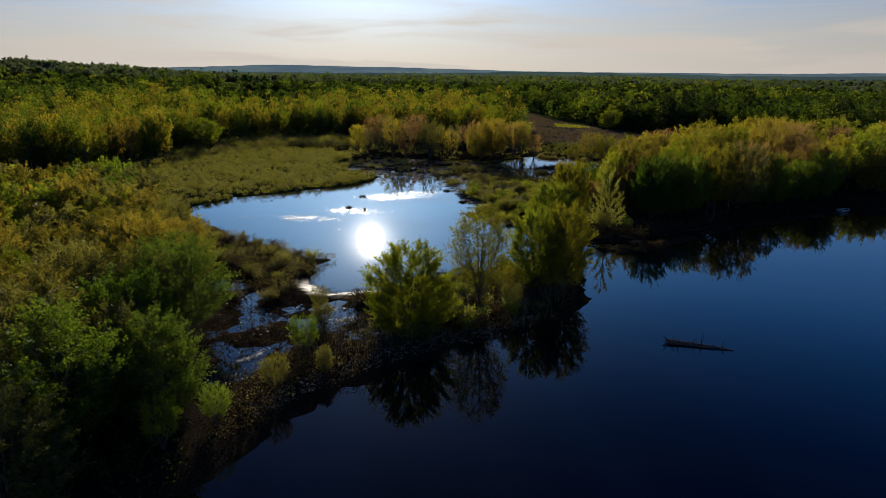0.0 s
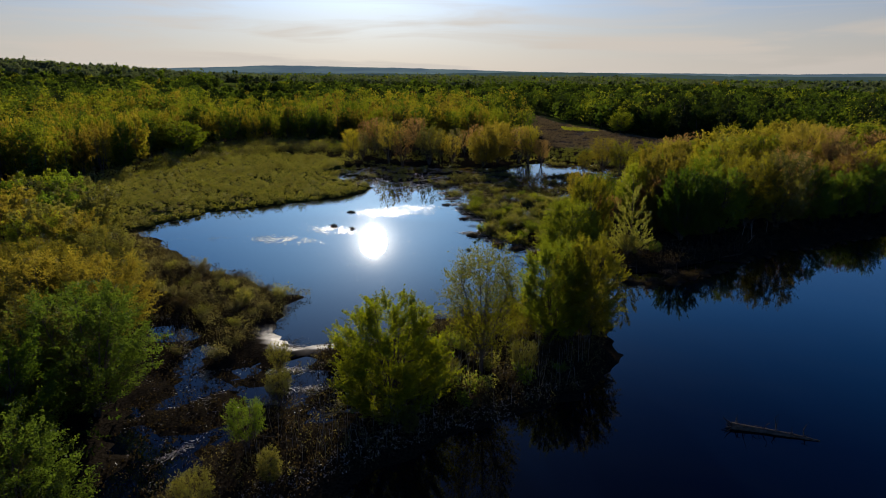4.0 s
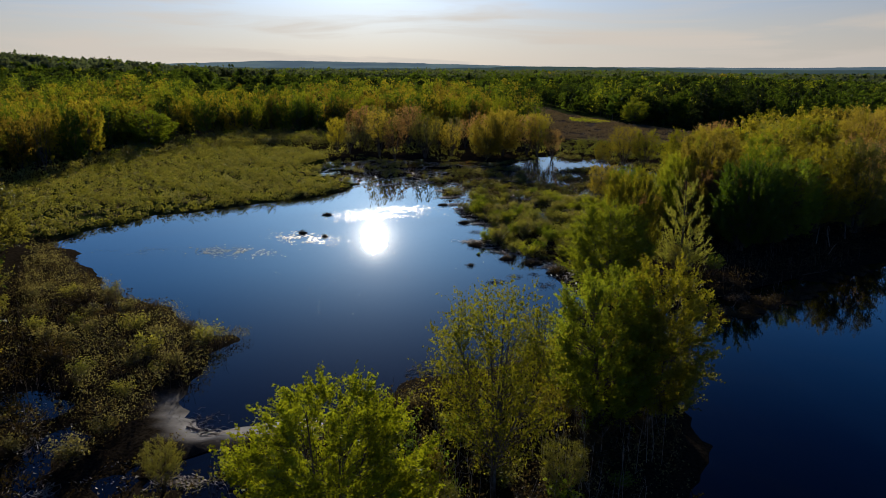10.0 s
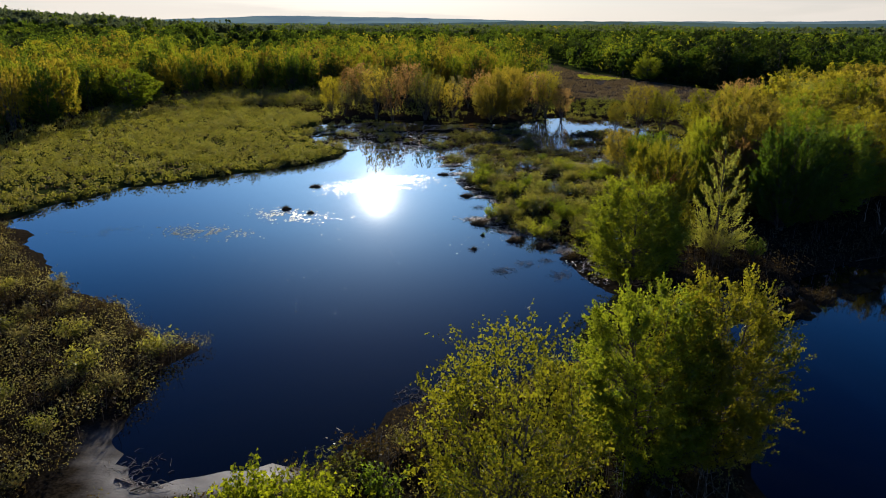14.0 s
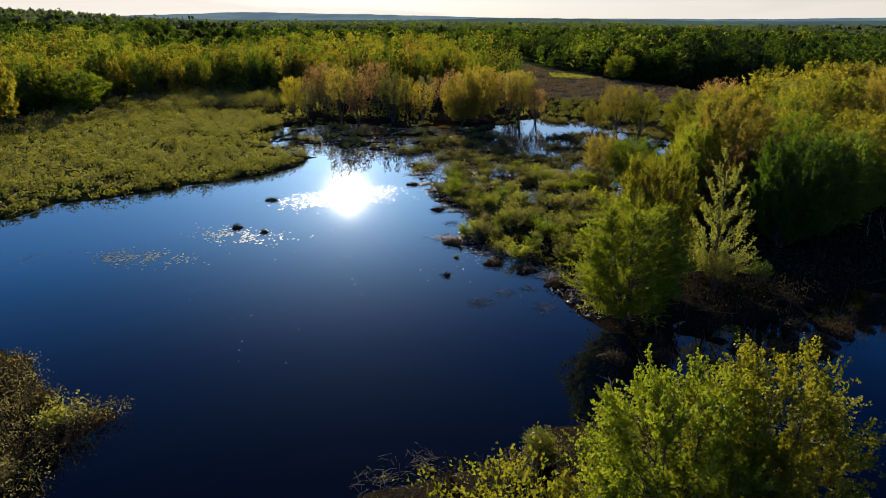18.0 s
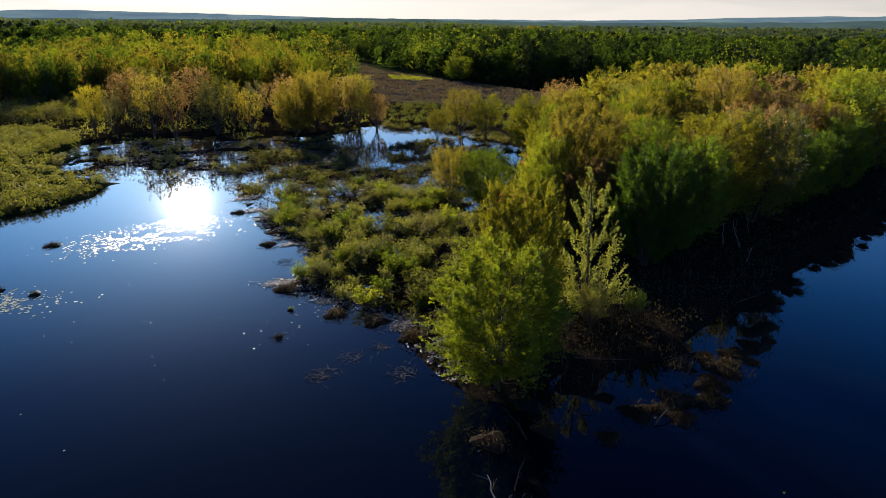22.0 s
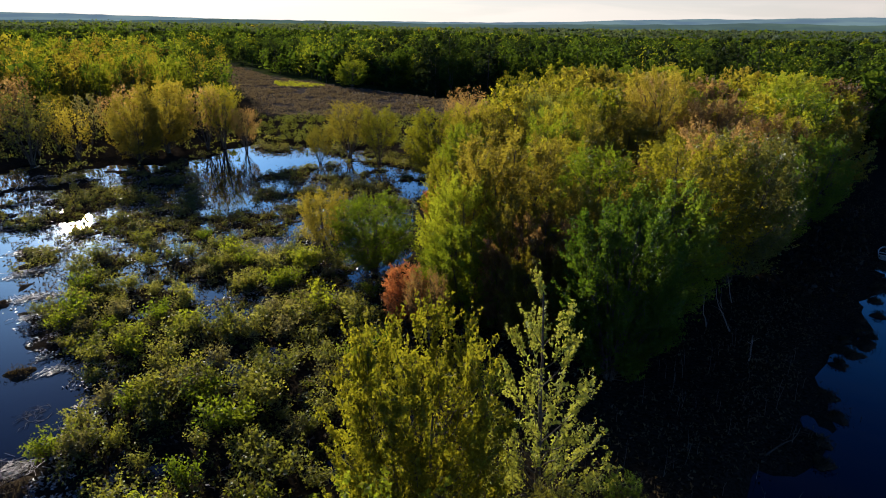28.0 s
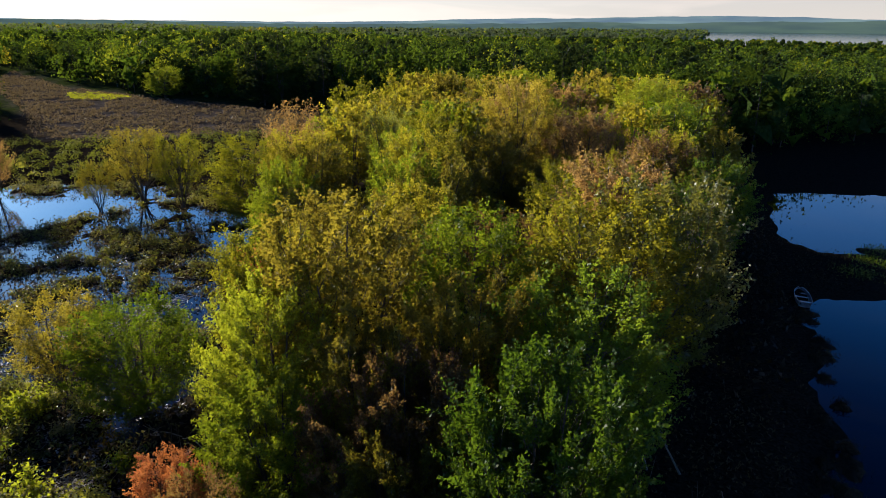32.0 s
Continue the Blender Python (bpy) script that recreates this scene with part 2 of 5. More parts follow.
def vnoise(x, y, seed=0):
    """Smooth noise from 0 to 1 on arrays."""
    x, y = np.asarray(x, float), np.asarray(y, float)
    ix, iy = np.floor(x), np.floor(y)
    fx, fy = x - ix, y - iy
    fx, fy = fx * fx * (3 - 2 * fx), fy * fy * (3 - 2 * fy)
    a, b = hash01(ix, iy, seed), hash01(ix + 1, iy, seed)
    c, d = hash01(ix, iy + 1, seed), hash01(ix + 1, iy + 1, seed)
    return (a + (b - a) * fx) * (1 - fy) + (c + (d - c) * fx) * fy


def fbm(x, y, scale, seed=0, octaves=4):
    total, amp, norm = 0.0, 1.0, 0.0
    for o in range(octaves):
        total = total + amp * vnoise(x / scale, y / scale, seed + o)
        norm += amp
        amp, scale = amp * 0.5, scale * 0.5
    return total / norm


def inside(x, y, poly):
    """Signed distance to a polygon, positive inside."""
    x, y = np.asarray(x, float), np.asarray(y, float)
    d, odd = np.full(x.shape, 1e12), np.zeros(x.shape, bool)
    for (ax, ay), (bx, by) in zip(poly, poly[1:] + poly[:1]):
        ex, ey = bx - ax, by - ay
        t = np.clip(((x - ax) * ex + (y - ay) * ey) / (ex * ex + ey * ey), 0, 1)
        d = np.minimum(d, (x - ax - t * ex) ** 2 + (y - ay - t * ey) ** 2)
        if ey:
            odd ^= ((ay > y) != (by > y)) & (x < ax + (y - ay) * ex / ey)
    return np.where(odd, 1, -1) * np.sqrt(d)


def mesh_of(name, verts, faces, mat, smooth=False):
    """A mesh from an array of points and an array of faces of one size."""
    verts, faces = np.asarray(verts, np.float32), np.asarray(faces, np.int32)
    me = bpy.data.meshes.new(name)
    k = faces.shape[1]
    me.vertices.add(len(verts))
    me.vertices.foreach_set("co", verts.ravel())
    me.loops.add(faces.size)
    me.loops.foreach_set("vertex_index", faces.ravel())
    me.polygons.add(len(faces))
    me.polygons.foreach_set("loop_start", np.arange(len(faces), dtype=np.int32) * k)
    if smooth:
        me.polygons.foreach_set("use_smooth", np.ones(len(faces), bool))
    me.update(calc_edges=True)
    me.materials.append(mat)
    return me


def leaves(points, size, rng, slim=0.55, lift=0.0, along=None, face=None, jitter=0.55):
    """A three-cornered blade at each point, turned at random; size may be an array."""
    p = np.asarray(points, float)
    n = len(p)
    size = np.broadcast_to(np.asarray(size, float), (n,)) * rng.uniform(0.7, 1.3, n)
    a = rng.normal(size=(n, 3))
    if along is not None:
        a = a * 0.6 + along
    a[:, 2] += lift
    a /= np.linalg.norm(a, axis=1)[:, None]
    b = np.cross(a, rng.normal(size=(n, 3)))
    if face is not None:
        out = face / (np.linalg.norm(face, axis=1)[:, None] + 1e-9) + rng.normal(0, jitter, (n, 3))
        a = np.cross(out, rng.normal(size=(n, 3)))
        a /= np.linalg.norm(a, axis=1)[:, None] + 1e-9
        b = np.cross(out, a)
    b /= np.linalg.norm(b, axis=1)[:, None] + 1e-9
    s = size[:, None]
    v = np.stack([p + a * s * 0.65, p - a * s * 0.45 + b * s * slim * 0.6, p - a * s * 0.45 - b * s * slim * 0.6], 1).reshape(-1, 3)
    return v, np.arange(n * 3).reshape(-1, 3)


def tube(points, r0, r1, sides=5):
    """A tapered limb along a line of points, as points and four-cornered faces."""
    p = np.asarray(points, float)
    n = len(p)
    d = np.gradient(p, axis=0)
    d /= np.linalg.norm(d, axis=1)[:, None] + 1e-9
    ref = np.where(np.abs(d[:, 2:3]) > 0.9, np.array([[1.0, 0, 0]]), np.array([[0, 0, 1.0]]))
    u = np.cross(d, ref)
    u /= np.linalg.norm(u, axis=1)[:, None] + 1e-9
    w = np.cross(d, u)
    ang = np.arange(sides) * 2 * math.pi / sides
    r = np.linspace(r0, r1, n)[:, None, None]
    v = p[:, None, :] + r * (np.cos(ang)[None, :, None] * u[:, None, :] + np.sin(ang)[None, :, None] * w[:, None, :])
    i, j = np.meshgrid(np.arange(n - 1), np.arange(sides), indexing="ij")
    k = (j + 1) % sides
    f = np.stack([i * sides + j, i * sides + k, (i + 1) * sides + k, (i + 1) * sides + j], -1).reshape(-1, 4)
    return v.reshape(-1, 3), f


def joined(pieces):
    vs, fs, base = [], [], 0
    for v, f in pieces:
        vs.append(v)
        fs.append(f + base)
        base += len(v)
    return np.concatenate(vs), np.concatenate(fs)


def part(name, mesh, parent, label=""):
    ob = new(name, mesh)
    ob.parent = parent
    if label:
        ob["label"] = label
    return ob


def scatter(poly, spacing, seed, keep=1.0):
    """Points on a jittered lattice inside a polygon."""
    rng = np.random.default_rng(seed)
    xs, ys = [p[0] for p in poly], [p[1] for p in poly]
    gx, gy = np.meshgrid(np.arange(min(xs), max(xs), spacing), np.arange(min(ys), max(ys), spacing))
    x = gx.ravel() + rng.uniform(-0.45, 0.45, gx.size) * spacing
    y = gy.ravel() + rng.uniform(-0.45, 0.45, gx.size) * spacing
    ok = (inside(x, y, poly) > 0) & (rng.random(gx.size) < keep)
    return x[ok], y[ok]


# ---- plan ----
LAKE = [(-45, -80), (-26, 5), (-19.5, 33), (-17.5, 40), (-13.5, 50), (-6, 61.5), (1, 67), (6, 74), (7.5, 84), (4, 94), (2, 97), (1.5, 106), (6, 107.5), (10, 106),
        (14, 107), (20, 113), (26.7, 121), (33, 128.5), (45, 138), (52, 144), (58, 149.5), (61, 150), (66, 147.5), (80, 154), (72, 159), (73, 164), (80, 171), (90, 181),
        (105, 172), (150, 178), (260, 160), (420, 60), (420, -200), (-45, -200)]
POND = [(3, 98), (-1.5, 95.5), (-5, 92.5), (-9, 89), (-14, 84), (-17, 79), (-22.5, 75.3), (-26, 74.5), (-30, 77), (-31.4, 80.3), (-32, 84.2), (-31.8, 88.6),
        (-37.4, 90), (-43, 95), (-50, 96), (-55, 99), (-59, 104), (-70, 110), (-76, 113), (-74, 123), (-72, 132), (-64.6, 140), (-59, 146), (-51, 158),
        (-50, 167), (-47, 172), (-34.6, 172), (-31, 166), (-25, 150), (-22, 144), (-18.8, 141), (-15.2, 135), (-16.5, 128), (-14, 125), (-11, 123), (-6, 120.5),
        (-4, 117), (-3.5, 111), (-0.5, 108), (3, 106)]
INLET_WEST = [(-62, 172), (-54, 176.5), (-46, 173), (-38, 173), (-44, 179), (-54, 180)]
INLET_NORTH = [(-15, 176), (-9, 181), (-10, 200), (4, 208), (4, 216), (-9, 219), (-13, 228), (-19, 222), (-20, 205), (-17, 190)]
INLET_PATCH = [(-62, 188), (-48, 189), (-30, 192), (-22, 200), (-38, 206), (-50, 205), (-62, 199)]
EAST_MARSH = [(-36, 174), (-25, 151), (-15, 136), (-16, 127), (-5, 119), (0, 112), (6, 118), (6, 135), (4, 150), (10, 160), (13, 178), (18, 192), (14, 218), (-12, 232), (-30, 205)]
BAR = [(-30.8, 79.0), (-29.6, 77.4), (-28, 76.4), (-26, 75.8), (-22.5, 77), (-20, 78.5), (-18.4, 76.5), (-21.3, 73.8), (-24.8, 72.4), (-27.6, 73.6), (-29.8, 75.4), (-31.4, 78.0)]
BIG_WATER = [(690, 790), (740, 560), (1000, 400), (1900, 600), (2700, 1800), (2150, 2150), (1950, 2020)]
FAR_WATER = [(440, 1540), (530, 1500), (720, 1950), (620, 2100)]
FIELD = [(-50, 500), (-20, 400), (8, 350), (40, 300), (70, 272), (40, 262), (12, 262), (-14, 272), (-24, 330), (-46, 420)]
MEADOW = [(-76, 114), (-74, 124), (-72, 132), (-64, 141), (-58, 147), (-50, 158), (-51, 168), (-62, 176), (-66, 195), (-80, 215), (-118, 230), (-122, 190), (-120, 160), (-112, 138), (-95, 112)]
NECK = [(-66, 178), (-54, 170), (-44, 168), (-34, 168), (-26, 172), (-20, 184), (-18, 204), (-30, 208), (-60, 206), (-70, 196)]
WET_BANK = [(-26, 71.5), (-20.5, 73.5), (-15, 71), (-9, 68.5), (-11, 65), (-15.5, 61.5), (-19.5, 59.5), (-23, 60)]
TIP = [(1, 97), (8, 99), (17, 102), (27, 117), (32, 126), (25, 124), (14, 112), (6, 111), (2, 107)]
WATERS = (LAKE, POND, INLET_WEST, INLET_NORTH, BIG_WATER, FAR_WATER)
WET = [(-23.5, 44), (-23, 58), (-26, 69), (-33, 72), (-45, 81), (-46, 78), (-37, 66), (-31, 54), (-28, 46)]


def depth(x, y):
    """How far inside open water a place lies, in metres; negative on land."""
    d = np.full(np.shape(x), -1e6)
    for w in WATERS:
        d = np.maximum(d, inside(x, y, w))
    return d + (fbm(x, y, 5.0, 11) - 0.5) * 4.0 * (np.hypot(x, np.asarray(y) - 100) < 260)


def height(x, y):
    x, y = np.asarray(x, float), np.asarray(y, float)
    d = depth(x, y)
    z = np.clip(-d * 0.16, -1.4, 0.5)
    marsh = np.maximum(inside(x, y, EAST_MARSH), np.maximum(np.maximum(inside(x, y, INLET_PATCH) + 10, inside(x, y, NECK)), np.maximum(np.maximum(inside(x, y, WET) + 0.5, inside(x, y, WET_BANK)), inside(x, y, TIP))))
    low = (fbm(x, y, 3.4, 23) - 0.34 - 0.17 * np.clip((y - 140) / 12, 0, 1) - 0.13 * ((x < -20) & (y < 100)) - 0.06 * (inside(x, y, WET_BANK) > 0) - 0.16 * (inside(x, y, TIP) > 0) + 0.09 * np.exp(-((y - 181) / 6) ** 2) * (x < -8)) * 1.1
    z = np.where((marsh > 0) & (d < 0), np.minimum(z, np.clip(low, -0.5, 0.25)), z)
    far = np.hypot(x, y - 60)
    swell = np.clip((350 - x) / 300, 0.0, 1)
    z = z + np.clip((far - 300) / 900, 0, 1) * 2.0 * swell * (d < -6) + np.clip((far - 1500) / 2500, 0, 1) * 4 * swell * (d < -30)
    hill = np.exp(-(((x + 1050) / 360) ** 2 + ((y - 900) / 420) ** 2)) * 34
    return z + hill + (fbm(x, y, 1.3, 31, 3) - 0.5) * 0.22 * (far < 400)


CLEARING = [(-372, 700), (-400, 860), (-350, 1050), (-470, 1300), (-640, 1500), (-760, 1450), (-600, 1150), (-640, 980), (-520, 860), (-470, 690)]


def clearing(x, y):
    """Open fields far off among the woods."""
    far = np.hypot(x, y)
    return ((inside(x, y, CLEARING) > 0) & (vnoise(x / 38, y / 90, 93) < 0.72)) | ((fbm(x, y, 260, 91, 2) > 0.68) & (far > 650) & (far < 2600) & (x < -60) & (x > -0.62 * y))


# ---- ground and water ----
def axis(lo, hi, step, far_lo, far_hi):
    core = list(np.arange(lo, hi, step))
    up, s = [hi], step
    while up[-1] < far_hi:
        s *= 1.16
        up.append(up[-1] + s)
    down, s = [lo], step
    while down[-1] > far_lo:
        s *= 1.16
        down.append(down[-1] - s)
    return np.array(down[:0:-1] + core + up)


def build_ground():
    ax, ay = axis(-125, 110, 1.1, -4300, 4300), axis(15, 240, 1.1, -1500, 4400)
    gx, gy = np.meshgrid(ax, ay)
    gz = height(gx, gy)
    nx, ny = len(ax), len(ay)
    i, j = np.meshgrid(np.arange(nx - 1), np.arange(ny - 1))
    k = j * nx + i
    faces = np.stack([k, k + 1, k + nx + 1, k + nx], -1).reshape(-1, 4)
    me = mesh_of("ground", np.stack([gx, gy, gz], -1).reshape(-1, 3), faces, ground_material(), True)
    for name, value in (("field", inside(gx, gy, FIELD)), ("green", np.maximum(inside(gx, gy, MEADOW), np.hypot(gx, gy - 60) - 260)), ("sand", inside(gx, gy, BAR)), ("open", np.where(clearing(gx, gy), 60.0, -60.0))):
        at = me.attributes.new(name, "FLOAT", "POINT")
        at.data.foreach_set("value", np.clip(value / (1.4 if name == "sand" else 4) + 0.5 + (fbm(gx, gy, 6, 5) - 0.5), 0, 1).ravel().astype(np.float32))
    tagged(new("ground", me), "dark muddy swamp ground running out to wooded plain", "ground", kind="structure")


def ground_material():
    m, n, l = material("ground")
    co = n.new("ShaderNodeTexCoord")
    n1, n2 = n.new("ShaderNodeTexNoise"), n.new("ShaderNodeTexNoise")
    n1.inputs["Scale"].default_value, n1.inputs["Detail"].default_value = 0.5, 8
    n2.inputs["Scale"].default_value, n2.inputs["Detail"].default_value = 5.0, 8
    l.new(co.outputs["Object"], n1.inputs["Vector"])
    l.new(co.outputs["Object"], n2.inputs["Vector"])

    def ramp(a, b, src):
        r = n.new("ShaderNodeValToRGB")
        r.color_ramp.elements[0].position, r.color_ramp.elements[1].position = 0.35, 0.68
        r.color_ramp.elements[0].color, r.color_ramp.elements[1].color = (*a, 1), (*b, 1)
        l.new(src.outputs["Fac"], r.inputs[0])
        return r.outputs[0]

    colour = ramp((0.011, 0.009, 0.0065), (0.034, 0.027, 0.019), n2)
    for name, a, b in (("green", (0.018, 0.028, 0.008), (0.045, 0.058, 0.016)), ("open", (0.10, 0.13, 0.02), (0.17, 0.20, 0.035)), ("field", (0.042, 0.036, 0.032), (0.088, 0.076, 0.067)), ("sand", (0.10, 0.092, 0.082), (0.22, 0.205, 0.185))):
        at, mx = n.new("ShaderNodeAttribute"), n.new("ShaderNodeMixRGB")
        at.attribute_name = name
        l.new(at.outputs["Fac"], mx.inputs[0])
        l.new(colour, mx.inputs[1])
        l.new(ramp(a, b, n1), mx.inputs[2])
        colour = mx.outputs[0]
    bs, out, bp = n.new("ShaderNodeBsdfDiffuse"), n.new("ShaderNodeOutputMaterial"), n.new("ShaderNodeBump")
    bp.inputs["Strength"].default_value, bp.inputs["Distance"].default_value = 0.6, 0.08
    l.new(colour, bs.inputs["Color"])
    l.new(n2.outputs["Fac"], bp.inputs["Height"])
    l.new(bp.outputs[0], bs.inputs["Normal"])
    # the bare bar is wet silt with a film of water
    wet, share, both, at = n.new("ShaderNodeBsdfGlossy"), n.new("ShaderNodeMath"), n.new("ShaderNodeMixShader"), n.new("ShaderNodeAttribute")
    at.attribute_name = "sand"
    wet.inputs["Roughness"].default_value = 0.38
    share.operation, share.inputs[1].default_value = "MULTIPLY", 0.045
    l.new(at.outputs["Fac"], share.inputs[0])
    l.new(share.outputs[0], both.inputs[0])
    l.new(bs.outputs[0], both.inputs[1])
    l.new(wet.outputs[0], both.inputs[2])
    l.new(both.outputs[0], out.inputs[0])
    return m


build_ground()
s = 4300
tagged(new("water", mesh_of("water", [(-s, -1500, 0), (s, -1500, 0), (s, 4400, 0), (-s, 4400, 0)], [(0, 1, 2, 3)], WATER)), "still dark blue water of a pond and lake", "water", kind="structure")
tagged(new("water", mesh_of("water", [(380, 380, 0.06), (2800, 380, 0.06), (2800, 2700, 0.06), (380, 2700, 0.06)], [(0, 1, 2, 3)], FAR_LAKE)), "pale wind-ruffled water of a far lake", "water", kind="structure")

# ---- trees ----
STYLE = {
    # stems, their fork height and lean, rise of the limbs, where leaves begin on a limb, upward pull and fan of the twigs, lowest limb, outline
    "vase": dict(stems=4, fork=0.10, lean=0.55, rise=0.95, bare=0.45, pull=0.6, fan=0.55, low=0.20, form=lambda u: 0.22 + 0.80 * np.sin(np.pi * np.minimum(1, 0.14 + 0.78 * u)) ** 0.8),
    "round": dict(stems=3, fork=0.12, lean=0.40, rise=0.6, bare=0.5, pull=0.5, fan=0.5, low=0.12, form=lambda u: np.sin(np.pi * (0.12 + 0.80 * u)) ** 0.6),
    "column": dict(stems=2, fork=0.1, lean=0.2, rise=0.70, bare=0.4, pull=0.6, fan=0.5, low=0.10, form=lambda u: 0.75 * np.sin(np.pi * (0.13 + 0.80 * u)) ** 0.45),
    "cone": dict(stems=1, fork=0.0, lean=0.0, rise=0.75, bare=0.18, pull=0.75, fan=0.30, low=0.06, form=lambda u: 0.10 + 0.95 * (1 - u) ** 0.8),
    "airy": dict(stems=5, fork=0.08, lean=0.60, rise=1.5, bare=0.5, pull=0.8, fan=0.55, low=0.40, form=lambda u: 0.34 + 0.66 * np.sin(np.pi * (0.16 + 0.72 * u)) ** 0.8),
    "mound": dict(stems=6, fork=0.06, lean=0.36, rise=0.75, bare=0.55, pull=0.85, fan=0.42, low=0.06, form=lambda u: 0.10 + 0.92 * np.sin(np.pi * (0.24 + 0.68 * u)) ** 0.9),
    "dome": dict(stems=5, fork=0.30, lean=0.80, rise=0.8, bare=0.5, pull=0.15, fan=0.65, low=0.34, form=lambda u: 0.45 + 0.55 * np.sin(np.pi * (0.12 + 0.74 * u))),
    "plume": dict(stems=6, fork=0.05, lean=0.55, rise=1.7, bare=0.5, pull=0.85, fan=0.46, low=0.14, form=lambda u: 0.36 + 0.66 * np.sin(np.pi * (0.14 + 0.74 * u)) ** 0.6),
    "pine": dict(stems=1, fork=0.0, lean=0.0, rise=0.08, bare=0.25, pull=0.15, fan=0.4, low=0.12, form=lambda u: 0.12 + 0.9 * (1 - u) ** 0.9),
}


def unit(v):
    return v / (np.linalg.norm(v, axis=-1, keepdims=True) + 1e-9)


def tree_meshes(style, h, r, limbs, twigs, blades, size, seed, spread=0.10):
    """The wood and the crown of one tree: limbs rise from forked stems to the outline, and carry sprays of leaves at their ends."""
    st, rng = STYLE[style], np.random.default_rng(seed)
    wood, pts, faces = [], [], []
    ns = st["stems"]
    u7 = np.linspace(0, 1, 8)
    lines, turns = [], []
    r0 = (0.021 * h) / ns ** 0.45 if ns > 1 else 0.014 * h
    for s in range(ns):
        az = 2 * math.pi * s / ns + rng.uniform(-0.35, 0.35)
        top = h * (0.95 if s == 0 else rng.uniform(0.76, 0.93))
        lean = r * st["lean"] * rng.uniform(0.6, 1.1) * (0.35 if s == 0 else 1.0)
        bend = np.cumsum(rng.normal(0, 0.05, (8, 2)), axis=0) * (h / 10)
        out = np.clip((u7 - st["fork"]) / (1 - st["fork"]), 0, 1) ** 0.9
        foot = 0.07 * ns * 0.5
        line = np.stack([math.cos(az) * (lean * out + foot * (1 - st["fork"] * 2)) + bend[:, 0] * u7, math.sin(az) * (lean * out + foot * (1 - st["fork"] * 2)) + bend[:, 1] * u7, u7 * top - 0.25], 1)
        lines.append(line)
        turns.append(az)
        wood.append(tube(line, r0, 0.022, 6))
    fit = np.array([math.atan2(math.sin(a), math.cos(a)) for a in turns])
    grid = np.linspace(0, 1, 40)
    weight = np.cumsum(st["form"](grid) ** 1.3)
    ends = []
    for k in range(limbs):
        v = float(np.interp((k + rng.random()) / limbs * weight[-1], weight, grid))
        az = k * 2.39996 + rng.uniform(-0.3, 0.3)
        zt = h * (st["low"] + (1 - st["low"]) * v)
        shell = rng.uniform(0.0, 1.0) ** 0.45 if ns > 1 else rng.uniform(0.75, 1.05)
        rt = r * float(st["form"](np.array(v))) * (0.25 + 0.75 * shell) * rng.uniform(0.88, 1.10)
        end = np.array([math.cos(az) * rt, math.sin(az) * rt, zt])
        gap = np.abs((fit - az + math.pi) % (2 * math.pi) - math.pi) + rng.uniform(0, 0.5, ns)
        line = lines[int(np.argmin(gap))]
        start_z = np.clip(zt - st["rise"] * math.hypot(*(end[:2] - np.array([np.interp(zt, line[:, 2], line[:, c]) for c in (0, 1)]))) - 0.05 * h, 0.05 * h, line[-1, 2] * 0.97)
        a = np.array([np.interp(start_z, line[:, 2], line[:, c]) for c in range(3)])
        w = np.linspace(0, 1, 5)[:, None]
        lp = a * (1 - w) + end * w
        lp[:, 2] = a[2] + (end[2] - a[2]) * w[:, 0] ** 1.25
        lp[1:4] += rng.normal(0, 0.03 * r, (3, 3))
        wood.append(tube(lp if blades > 24 else lp[::2] if blades > 12 else lp[::4], max(0.014, r0 * 0.36 * (1 - 0.55 * v)), 0.008, 3))
        ends.append((lp, unit(end - a)))
    for lp, ahead in ends:
        f = st["bare"] + (1 - st["bare"]) * rng.random(twigs) ** 0.65
        t0 = np.stack([np.interp(f, np.linspace(0, 1, 5), lp[:, c]) for c in range(3)], 1)
        away = unit(t0 * np.array([1, 1, 0]) + rng.normal(0, 0.05, t0.shape))
        td = unit(ahead * 0.55 + away * 0.25 + rng.normal(0, st["fan"], t0.shape) + np.array([0, 0, st["pull"]]))
        tl = (0.24 * r + 0.30) * rng.uniform(0.5, 1.25, twigs)
        for q in range(0, twigs if blades > 24 else 0, 4):
            wood.append(tube(np.stack([t0[q], t0[q] + td[q] * tl[q]]), 0.010, 0.004, 3))
        # the leaves of one spray lie nearly in one plane
        flat = away * 0.45 + np.array([0, 0, 0.30]) + rng.normal(0, 0.60, t0.shape)
        flat = unit(flat - td * np.sum(flat * td, 1, keepdims=True) * 0.8)
        g = rng.random((twigs, blades, 1)) ** 0.75
        p = t0[:, None] + td[:, None] * tl[:, None, None] * g + rng.normal(0, spread, (twigs, blades, 3)) * (0.55 + 0.45 * r / 3) * (1.15 - 0.75 * g)
        pts.append(p.reshape(-1, 3))
        faces.append(np.repeat(flat, blades, 0))
    p, n = np.concatenate(pts), np.concatenate(faces)
    wv, wf = joined(wood)
    # bring the whole to the height and spread asked for
    fit_to = np.array([r / np.percentile(np.hypot(p[:, 0], p[:, 1]), 96)] * 2 + [h / np.percentile(p[:, 2], 99.8)])
    p, wv = p * fit_to, wv * fit_to
    v, f = leaves(p, size, rng, 0.85, face=n, jitter=0.38)
    return mesh_of("trunk", wv, wf, BARK, True), mesh_of("crown", v, f, LEAF["green"])


MODELS = {}


